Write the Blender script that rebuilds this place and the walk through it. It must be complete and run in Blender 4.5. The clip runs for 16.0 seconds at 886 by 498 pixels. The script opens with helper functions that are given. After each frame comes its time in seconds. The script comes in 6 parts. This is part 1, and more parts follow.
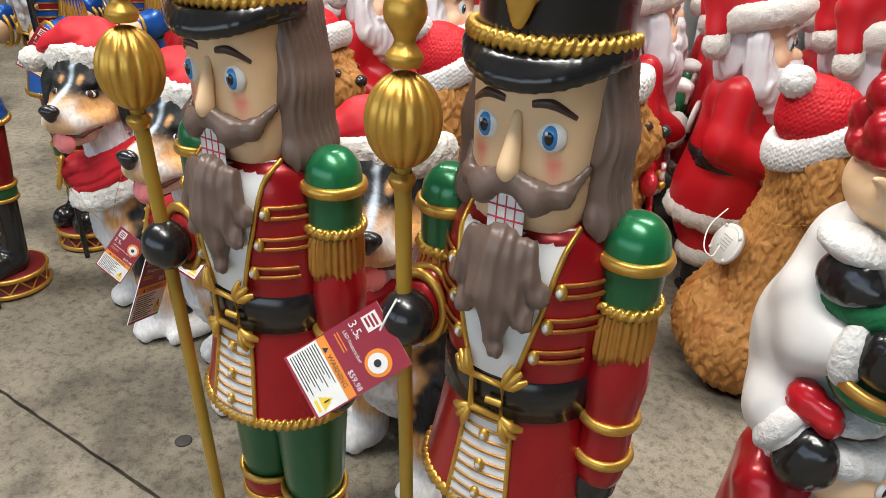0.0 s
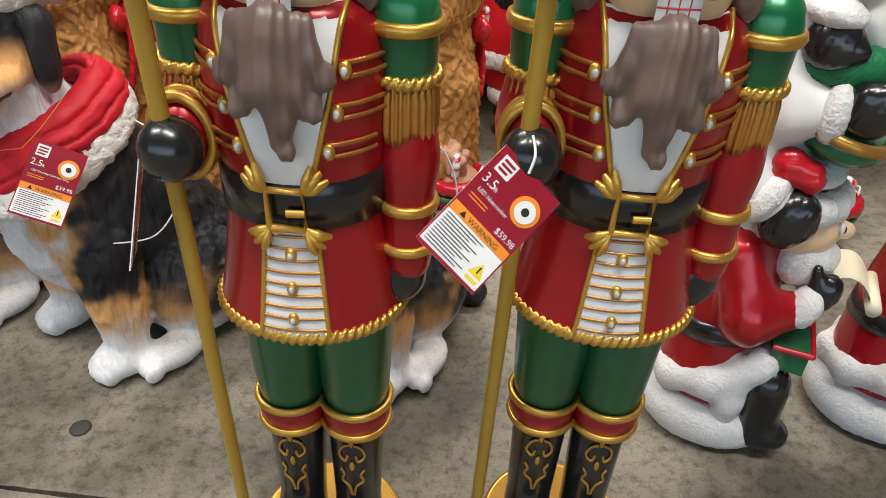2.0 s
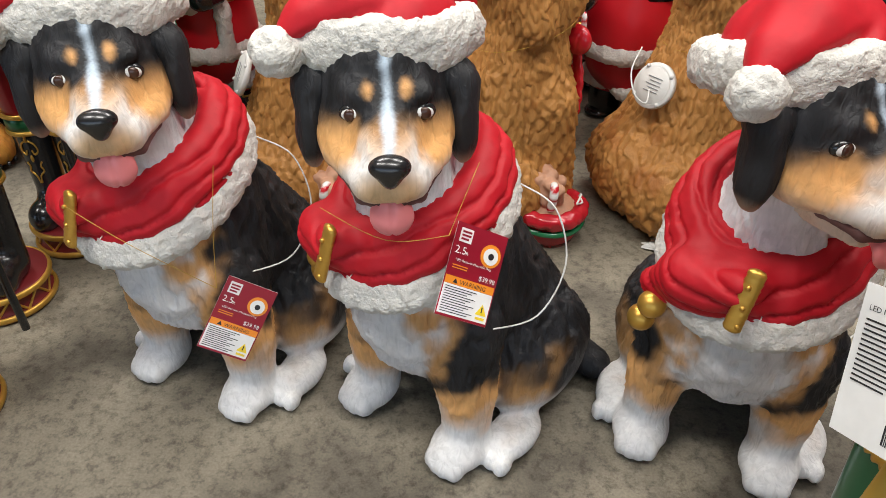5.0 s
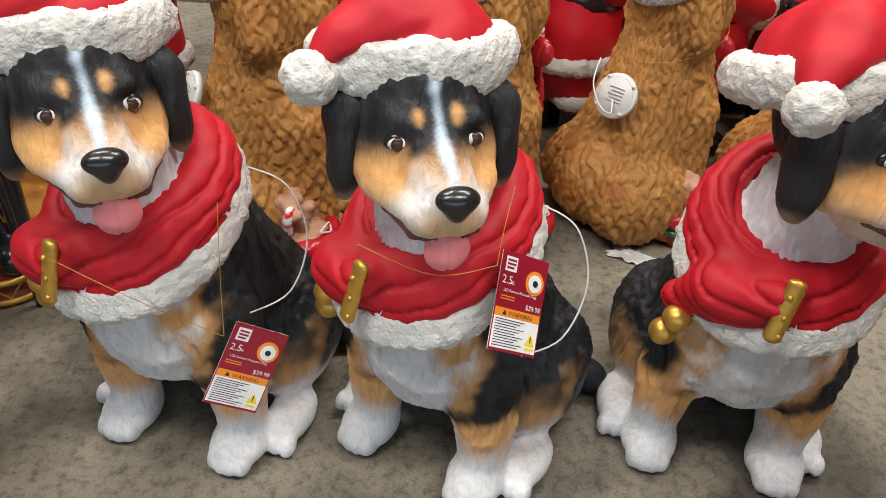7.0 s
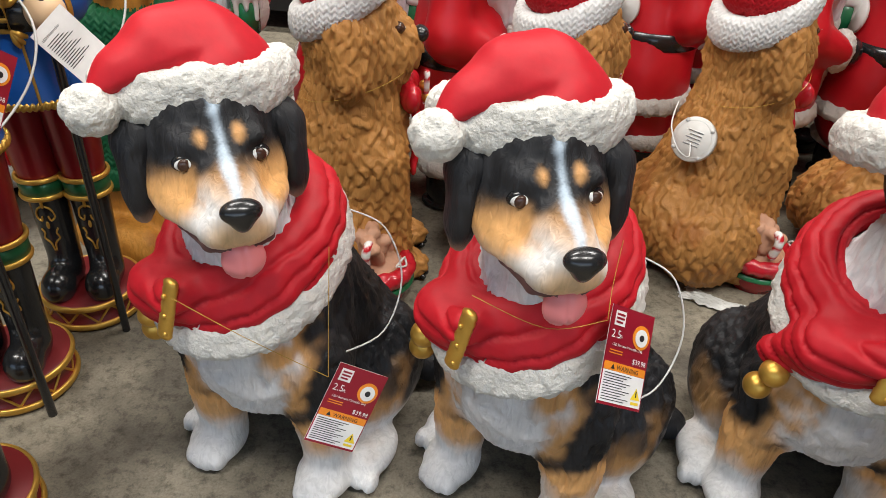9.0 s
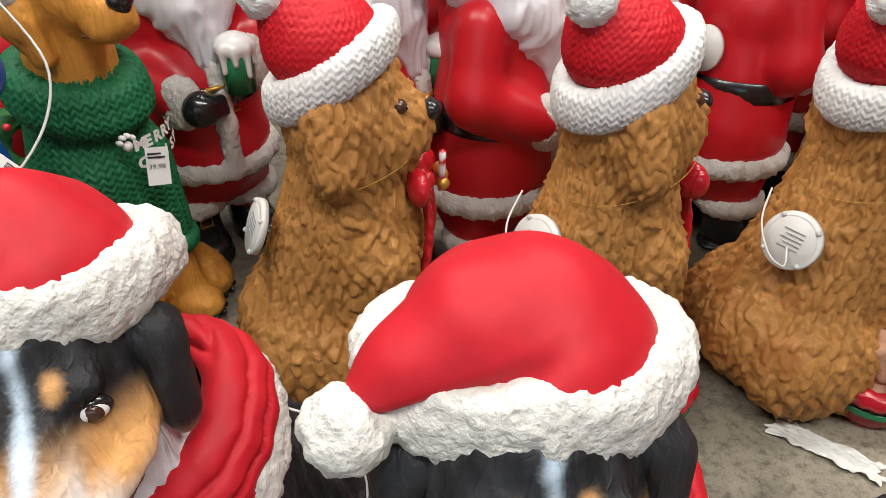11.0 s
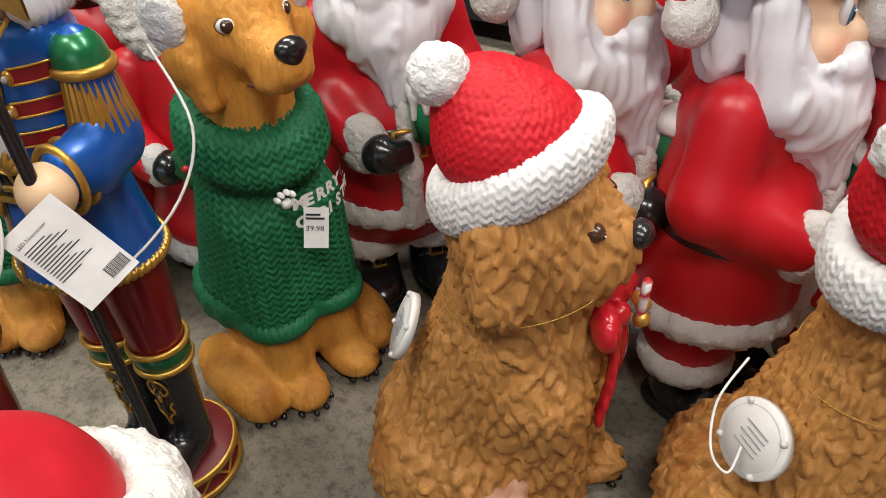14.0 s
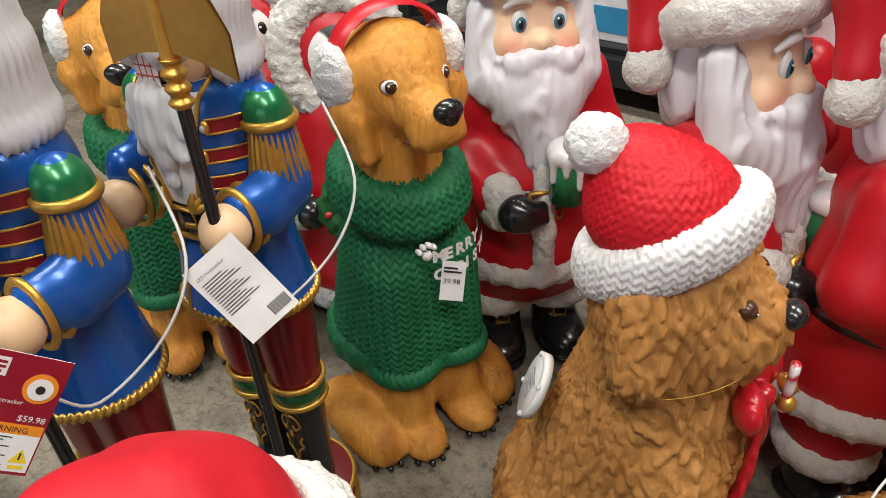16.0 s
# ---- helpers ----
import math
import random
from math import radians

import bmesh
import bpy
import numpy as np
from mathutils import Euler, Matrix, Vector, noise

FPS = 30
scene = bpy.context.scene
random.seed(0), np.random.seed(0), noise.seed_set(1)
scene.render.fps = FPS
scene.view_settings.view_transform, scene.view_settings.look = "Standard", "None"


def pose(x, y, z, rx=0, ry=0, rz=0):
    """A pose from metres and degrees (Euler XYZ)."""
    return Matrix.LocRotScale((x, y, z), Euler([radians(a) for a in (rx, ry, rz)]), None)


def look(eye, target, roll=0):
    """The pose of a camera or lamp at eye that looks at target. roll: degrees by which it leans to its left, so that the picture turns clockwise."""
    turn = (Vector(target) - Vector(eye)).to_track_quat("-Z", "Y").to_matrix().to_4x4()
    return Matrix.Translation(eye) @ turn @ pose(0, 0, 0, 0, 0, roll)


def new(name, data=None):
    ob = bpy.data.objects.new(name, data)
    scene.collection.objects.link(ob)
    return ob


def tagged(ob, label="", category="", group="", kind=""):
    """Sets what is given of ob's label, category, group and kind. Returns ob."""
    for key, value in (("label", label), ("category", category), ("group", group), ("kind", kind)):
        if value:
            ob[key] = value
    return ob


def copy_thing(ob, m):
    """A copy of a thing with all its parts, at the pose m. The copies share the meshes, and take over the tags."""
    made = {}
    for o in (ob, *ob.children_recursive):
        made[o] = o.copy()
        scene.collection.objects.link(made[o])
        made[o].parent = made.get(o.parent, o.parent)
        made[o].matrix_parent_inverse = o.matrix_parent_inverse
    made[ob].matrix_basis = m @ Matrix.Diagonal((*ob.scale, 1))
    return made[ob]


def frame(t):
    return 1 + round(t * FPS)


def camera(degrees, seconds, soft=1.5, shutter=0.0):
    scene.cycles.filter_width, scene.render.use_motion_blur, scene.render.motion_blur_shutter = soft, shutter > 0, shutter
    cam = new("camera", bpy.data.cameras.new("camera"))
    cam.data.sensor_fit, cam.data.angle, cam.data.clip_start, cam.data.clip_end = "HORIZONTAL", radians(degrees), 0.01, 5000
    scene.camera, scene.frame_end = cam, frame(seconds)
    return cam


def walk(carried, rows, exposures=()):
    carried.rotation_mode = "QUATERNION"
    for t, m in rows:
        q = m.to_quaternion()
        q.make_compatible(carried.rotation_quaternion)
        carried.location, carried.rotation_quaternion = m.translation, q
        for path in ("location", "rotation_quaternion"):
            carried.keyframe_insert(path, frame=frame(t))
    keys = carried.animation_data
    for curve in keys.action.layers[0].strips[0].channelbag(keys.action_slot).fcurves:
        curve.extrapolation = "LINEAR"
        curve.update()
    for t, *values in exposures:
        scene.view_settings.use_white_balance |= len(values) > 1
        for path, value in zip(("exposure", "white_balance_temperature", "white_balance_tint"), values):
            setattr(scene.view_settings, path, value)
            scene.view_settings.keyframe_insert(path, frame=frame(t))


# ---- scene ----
cam = camera(63.4, 16.0, soft=0.85)
PATH = [
    (0, (1.271, -0.693, 1.025), (0.162, 0.688, 0.095), 2.8),
    (0.5, (1.17, -0.74, 1.001), (0.232, 0.807, 0.148), 2.0),
    (1, (1.049, -0.724, 1.007), (0.337, 0.921, 0.12), 1.9),
    (1.5, (0.976, -0.758, 0.969), (0.49, 0.889, -0.056), 2.2),
    (2, (0.92, -0.815, 0.926), (0.603, 0.799, -0.212), 3.0),
    (2.5, (0.884, -0.843, 0.898), (0.637, 0.727, -0.316), 3.6),
    (3, (0.831, -0.841, 0.925), (0.565, 0.723, -0.293), 4.0),
    (3.5, (0.738, -0.774, 0.932), (0.343, 0.799, -0.238), 3.8),
    (4, (0.617, -0.712, 0.923), (0.144, 0.848, -0.236), 2.3),
    (4.5, (0.46, -0.717, 0.932), (0.025, 0.839, -0.246), 0.6),
    (5, (0.335, -0.719, 0.922), (-0.03, 0.848, -0.265), 0.5),
    (5.2, (0.301, -0.699, 0.912), (-0.035, 0.875, -0.277), 0.9),
    (7.3, (0.154, -0.694, 0.914), (0.122, 0.935, -0.246), 4.0),
    (7.5, (0.149, -0.697, 0.918), (0.131, 0.934, -0.239), 4.4),
    (8, (0.139, -0.704, 0.922), (0.12, 0.935, -0.224), 4.5),
    (8.5, (0.12, -0.703, 0.927), (0.046, 0.943, -0.207), 4.2),
    (9, (0.075, -0.696, 0.945), (-0.086, 0.952, -0.177), 3.2),
    (9.5, (0.065, -0.657, 0.959), (-0.186, 0.984, -0.157), 2.1),
    (10, (0.099, -0.562, 0.968), (-0.225, 1.067, -0.145), 1.1),
    (10.2, (0.111, -0.522, 0.966), (-0.231, 1.102, -0.15), 0.6),
    (12.3, (0.123, -0.034, 0.97), (-0.299, 1.454, -0.298), 0.2),
    (12.5, (0.127, -0.023, 0.968), (-0.324, 1.446, -0.313), 0.1),
    (13, (0.133, 0.002, 0.958), (-0.445, 1.406, -0.344), -0.9),
    (13.5, (0.084, 0.007, 0.983), (-0.658, 1.35, -0.3), -1.7),
    (14, (0.053, 0.003, 1.003), (-0.835, 1.306, -0.227), -2.7),
    (14.5, (0.046, -0.003, 1.009), (-0.939, 1.281, -0.167), -3.5),
    (15, (0.045, -0.009, 1.014), (-1.005, 1.261, -0.12), -4.0),
    (15.5, (0.037, -0.022, 1.018), (-1.071, 1.22, -0.092), -4.1),
    (16, (0.023, -0.037, 1.021), (-1.139, 1.169, -0.072), -3.9),
]
walk(cam, [(t, look(eye, target, roll)) for t, eye, target, roll in PATH], exposures=[(0.0, 0.42), (1.5, 0.37), (3.0, 0.46), (5.0, 0.29), (10.0, 0.22), (16.0, 0.16)])

# ---- light ----
world = bpy.data.worlds.new("daylight")
scene.world = world
world.use_nodes = True
wn = world.node_tree.nodes
sky = wn.new("ShaderNodeTexSky")
sky.sky_type = "NISHITA"
sky.sun_disc = False
sky.sun_elevation = radians(50)
sky.sun_rotation = radians(160)
wn["Background"].inputs[1].default_value = 0.21
world.node_tree.links.new(sky.outputs[0], wn["Background"].inputs[0])


def strip_lamp(x, y, z, sx, sy, watts):
    la = bpy.data.lights.new("tube_light", "AREA")
    la.shape, la.size, la.size_y, la.energy = "RECTANGLE", sx, sy, watts
    la.color = (1.0, 0.97, 0.92)
    ob = new("tube_light", la)
    ob.matrix_world = pose(x, y, z)
    return ob


LAMPS = [(-1.6, -1.2), (1.4, -1.2), (-1.6, 1.6), (1.4, 1.6)]
for lx, ly in LAMPS:
    strip_lamp(lx, ly, 3.96, 2.2, 0.5, 100)

# ---- materials ----


def paint_material(name, rough, metal=0.0, coat=0.0, grain=60.0, relief=0.1, wear=0.12):
    """A painted surface: its colour comes from the mesh, with mottling at two scales and fine relief."""
    m = bpy.data.materials.new(name)
    m.use_nodes = True
    nt = m.node_tree
    b = nt.nodes["Principled BSDF"]
    at = nt.nodes.new("ShaderNodeAttribute")
    at.attribute_name = "paint"
    tc = nt.nodes.new("ShaderNodeTexCoord")
    n1 = nt.nodes.new("ShaderNodeTexNoise")
    n1.inputs["Scale"].default_value = 9
    n1.inputs["Detail"].default_value = 5
    n2 = nt.nodes.new("ShaderNodeTexNoise")
    n2.inputs["Scale"].default_value = grain
    n2.inputs["Detail"].default_value = 4
    nt.links.new(tc.outputs["Object"], n1.inputs["Vector"])
    nt.links.new(tc.outputs["Object"], n2.inputs["Vector"])
    add = nt.nodes.new("ShaderNodeMath")
    add.operation = "ADD"
    nt.links.new(n1.outputs["Fac"], add.inputs[0])
    nt.links.new(n2.outputs["Fac"], add.inputs[1])
    mr = nt.nodes.new("ShaderNodeMapRange")
    mr.inputs["From Min"].default_value = 0.6
    mr.inputs["From Max"].default_value = 1.4
    mr.inputs["To Min"].default_value = 1.0 - wear
    mr.inputs["To Max"].default_value = 1.0 + wear
    nt.links.new(add.outputs[0], mr.inputs["Value"])
    mul = nt.nodes.new("ShaderNodeVectorMath")
    mul.operation = "SCALE"
    nt.links.new(at.outputs["Color"], mul.inputs[0])
    nt.links.new(mr.outputs[0], mul.inputs["Scale"])
    nt.links.new(mul.outputs[0], b.inputs["Base Color"])
    r2 = nt.nodes.new("ShaderNodeMapRange")
    r2.inputs["To Min"].default_value = max(0.02, rough - 0.1)
    r2.inputs["To Max"].default_value = min(1.0, rough + 0.1)
    nt.links.new(n1.outputs["Fac"], r2.inputs["Value"])
    nt.links.new(r2.outputs[0], b.inputs["Roughness"])
    b.inputs["Metallic"].default_value = metal
    b.inputs["Specular IOR Level"].default_value = 0.28 if rough > 0.5 else 0.5
    b.inputs["Coat Weight"].default_value = coat
    b.inputs["Coat Roughness"].default_value = 0.15
    bp = nt.nodes.new("ShaderNodeBump")
    bp.inputs["Strength"].default_value = relief
    bp.inputs["Distance"].default_value = 0.004
    nt.links.new(n2.outputs["Fac"], bp.inputs["Height"])
    nt.links.new(bp.outputs[0], b.inputs["Normal"])
    return m


MATTE = paint_material("matte_paint", 0.55, grain=70, relief=0.12)
FUZZ = paint_material("fleece_paint", 0.75, grain=210, relief=0.9, wear=0.1)
SATIN = paint_material("satin_paint", 0.38, grain=40, relief=0.05, wear=0.06)
GLOSS = paint_material("gloss_enamel", 0.24, coat=0.3, grain=30, relief=0.05, wear=0.06)
PEARL = paint_material("metallic_enamel", 0.3, metal=0.35, coat=0.35, grain=30, relief=0.05, wear=0.08)
GILT = paint_material("gold_paint", 0.36, metal=0.75, grain=90, relief=0.12, wear=0.15)
CARD = paint_material("printed_card", 0.4, grain=200, relief=0.02, wear=0.03)



def fur_material(name, rough, wash):
    """Painted moulded fur: fine combed grooves that keep a darker wash of paint."""
    m = paint_material(name, rough, grain=90, relief=0.1, wear=0.1)
    nt = m.node_tree
    b = nt.nodes["Principled BSDF"]
    tc = nt.nodes.new("ShaderNodeTexCoord")
    mp = nt.nodes.new("ShaderNodeMapping")
    mp.inputs["Scale"].default_value = (1, 1, 0.22)
    nt.links.new(tc.outputs["Object"], mp.inputs["Vector"])
    n = nt.nodes.new("ShaderNodeTexNoise")
    n.inputs["Scale"].default_value, n.inputs["Detail"].default_value, n.inputs["Distortion"].default_value = 105, 2, 1.2
    nt.links.new(mp.outputs[0], n.inputs["Vector"])
    bp = nt.nodes.new("ShaderNodeBump")
    bp.inputs["Strength"].default_value, bp.inputs["Distance"].default_value = 0.6, 0.004
    nt.links.new(n.outputs["Fac"], bp.inputs["Height"])
    nt.links.new(bp.outputs[0], b.inputs["Normal"])
    mr = nt.nodes.new("ShaderNodeMapRange")
    mr.inputs["From Min"].default_value, mr.inputs["From Max"].default_value = 0.36, 0.56
    mr.inputs["To Min"].default_value, mr.inputs["To Max"].default_value = 1.0 - wash, 1.0
    nt.links.new(n.outputs["Fac"], mr.inputs["Value"])
    old = b.inputs["Base Color"].links[0].from_socket
    mul = nt.nodes.new("ShaderNodeVectorMath")
    mul.operation = "SCALE"
    nt.links.new(old, mul.inputs[0])
    nt.links.new(mr.outputs[0], mul.inputs["Scale"])
    nt.links.new(mul.outputs[0], b.inputs["Base Color"])
    return m


FUR = fur_material("painted_fur", 0.55, 0.12)

RED = (0.46, 0.009, 0.018)
COAT_RED = (0.36, 0.006, 0.012)
SANTA_RED = (0.50, 0.008, 0.016)
WHITE = (0.70, 0.69, 0.67)
CREAM = (0.63, 0.61, 0.565)
BLACK = (0.012, 0.012, 0.013)
SOOT = (0.02, 0.02, 0.022)
GOLD = (0.62, 0.36, 0.07)
SKIN = (0.80, 0.55, 0.32)
BROWNHAIR = (0.155, 0.105, 0.085)
GREEN = (0.012, 0.15, 0.055)
SWEATER = (0.012, 0.13, 0.05)
TAN = (0.80, 0.42, 0.155)
CURL = (0.43, 0.20, 0.055)
HONEY = (0.60, 0.265, 0.045)
BLUE = (0.01, 0.10, 0.42)
PINK = (0.80, 0.24, 0.25)

# ---- shaping tools ----


def rot3(rx, ry, rz):
    return np.array(Euler((radians(rx), radians(ry), radians(rz))).to_matrix())


def hash3(i, j, k):
    n = (i * 374761393 + j * 668265263 + k * 2147483647 + 1013904223).astype(np.int64) & 0xFFFFFFFF
    n = ((n ^ (n >> 13)) * 1274126177) & 0xFFFFFFFF
    return ((n ^ (n >> 16)) & 0xFFFF) / 65535.0


def grainy(p):
    """Smooth value noise in -1..1 at points p."""
    f = np.floor(p).astype(np.int64)
    t = p - f
    t = t * t * (3 - 2 * t)
    out = 0
    for a in (0, 1):
        for b in (0, 1):
            for c in (0, 1):
                w = (t[:, 0] if a else 1 - t[:, 0]) * (t[:, 1] if b else 1 - t[:, 1]) * (t[:, 2] if c else 1 - t[:, 2])
                out = out + w * hash3(f[:, 0] + a, f[:, 1] + b, f[:, 2] + c)
    return out * 2 - 1


def cloud(p, scale, octaves=3):
    out, amp = 0, 1.0
    for o in range(octaves):
        out = out + amp * grainy(p * scale * 2 ** o + 17.3 * o)
        amp *= 0.5
    return out


def step(x, a, b):
    t = np.clip((x - a) / (b - a), 0, 1)
    return t * t * (3 - 2 * t)


def blend(c0, c1, w):
    c0, c1 = np.atleast_2d(c0), np.atleast_2d(c1)
    return c0 + (c1 - c0) * w[:, None]


class Clay:
    """A soft union of rounded forms, turned into a mesh on a fine lattice."""

    def __init__(self, k=0.02):
        self.k, self.forms = k, []

    def ell(self, c, r, turn=(0, 0, 0), k=None, cut=False):
        c, r, R = np.array(c, float), np.array(r if np.ndim(r) else (r, r, r), float), rot3(*turn)

        def dist(p):
            q = (p - c) @ R
            k0 = np.sqrt(((q / r) ** 2).sum(-1)) + 1e-9
            k1 = np.sqrt(((q / r ** 2) ** 2).sum(-1)) + 1e-9
            return k0 * (k0 - 1) / k1

        m = r.max()
        self.forms.append((dist, c - m, c + m, self.k if k is None else k, cut))
        return self

    def cap(self, a, b, ra, rb=None, k=None, cut=False):
        a, b = np.array(a, float), np.array(b, float)
        rb = ra if rb is None else rb
        ab = b - a

        def dist(p):
            h = np.clip(((p - a) @ ab) / (ab @ ab), 0, 1)
            return np.sqrt(((p - a - h[..., None] * ab) ** 2).sum(-1)) - (ra + (rb - ra) * h)

        m = max(ra, rb)
        self.forms.append((dist, np.minimum(a, b) - m, np.maximum(a, b) + m, self.k if k is None else k, cut))
        return self

    def chain(self, pts, radii, k=None):
        for i in range(len(pts) - 1):
            self.cap(pts[i], pts[i + 1], radii[i], radii[i + 1], k)
        return self

    def ring(self, c, rx, ry, tube, tilt=lambda x, y: 0.0, n=20, k=None, flat=1.0):
        pts = []
        for i in range(n + 1):
            a = 2 * math.pi * i / n
            x, y = rx * math.cos(a), ry * math.sin(a)
            pts.append((c[0] + x, c[1] + y, c[2] + tilt(x, y)))
        return self.chain(pts, [tube] * (n + 1), k)

    def mesh(self, cell):
        lo = np.min([f[1] for f in self.forms], 0) - 3 * cell
        hi = np.max([f[2] for f in self.forms], 0) + 3 * cell
        n = np.ceil((hi - lo) / cell).astype(int) + 1
        ax = [lo[i] + cell * np.arange(n[i]) for i in range(3)]
        d = np.full(n, 1.0)
        for dist, a, b, k, cut in self.forms:
            i0 = np.maximum(((a - k - lo) / cell).astype(int) - 2, 0)
            i1 = np.minimum(((b + k - lo) / cell).astype(int) + 3, n)
            s = tuple(slice(i0[i], i1[i]) for i in range(3))
            p = np.stack(np.meshgrid(*[ax[i][s[i]] for i in range(3)], indexing="ij"), -1)
            e, o = dist(p), d[s]
            if cut:
                d[s] = np.maximum(o, -e)
            elif k > 0:
                h = np.clip(0.5 + 0.5 * (o - e) / k, 0, 1)
                d[s] = o * (1 - h) + e * h - k * h * (1 - h)
            else:
                d[s] = np.minimum(o, e)
        inside = d < 0
        cnt = np.zeros(n - 1, np.int8)
        for a in (0, 1):
            for b in (0, 1):
                for c in (0, 1):
                    cnt += inside[a:n[0] - 1 + a, b:n[1] - 1 + b, c:n[2] - 1 + c]
        act = (cnt > 0) & (cnt < 8)
        idx = np.argwhere(act)
        ids = np.full(n - 1, -1, np.int64)
        ids[act] = np.arange(len(idx))
        val = {(a, b, c): d[idx[:, 0] + a, idx[:, 1] + b, idx[:, 2] + c] for a in (0, 1) for b in (0, 1) for c in (0, 1)}
        acc, num = np.zeros((len(idx), 3)), np.zeros(len(idx))
        for c0 in val:
            for axis in range(3):
                if c0[axis]:
                    continue
                c1 = tuple(1 if i == axis else c0[i] for i in range(3))
                v0, v1 = val[c0], val[c1]
                m = (v0 < 0) != (v1 < 0)
                t = v0[m] / (v0[m] - v1[m])
                q = np.tile(np.array(c0, float), (m.sum(), 1))
                q[:, axis] = t
                acc[m] += q
                num[m] += 1
        v = lo + cell * (idx + acc / num[:, None])
        quads = []
        for axis in range(3):
            b, c = (axis + 1) % 3, (axis + 2) % 3
            s0 = [slice(None)] * 3
            s0[axis] = slice(0, -1)
            s1 = [slice(None)] * 3
            s1[axis] = slice(1, None)
            i0, i1 = inside[tuple(s0)], inside[tuple(s1)]
            e = np.argwhere(i0 != i1)
            e = e[(e[:, b] > 0) & (e[:, c] > 0) & (e[:, b] < n[b] - 1) & (e[:, c] < n[c] - 1)]
            flip = i0[e[:, 0], e[:, 1], e[:, 2]]
            cs = []
            for db, dc in ((1, 1), (0, 1), (0, 0), (1, 0)):
                g = e.copy()
                g[:, b] -= db
                g[:, c] -= dc
                cs.append(ids[g[:, 0], g[:, 1], g[:, 2]])
            f = np.stack(cs, -1)
            f[~flip] = f[~flip][:, ::-1]
            quads.append(f)
        return v, np.concatenate(quads)


def normals(v, f):
    n = np.cross(v[f[:, 2]] - v[f[:, 0]], v[f[:, 3]] - v[f[:, 1]])
    out = np.zeros_like(v)
    for i in range(4):
        for c in range(3):
            out[:, c] += np.bincount(f[:, i], n[:, c], len(v))
    return out / (np.linalg.norm(out, axis=1, keepdims=True) + 1e-12)


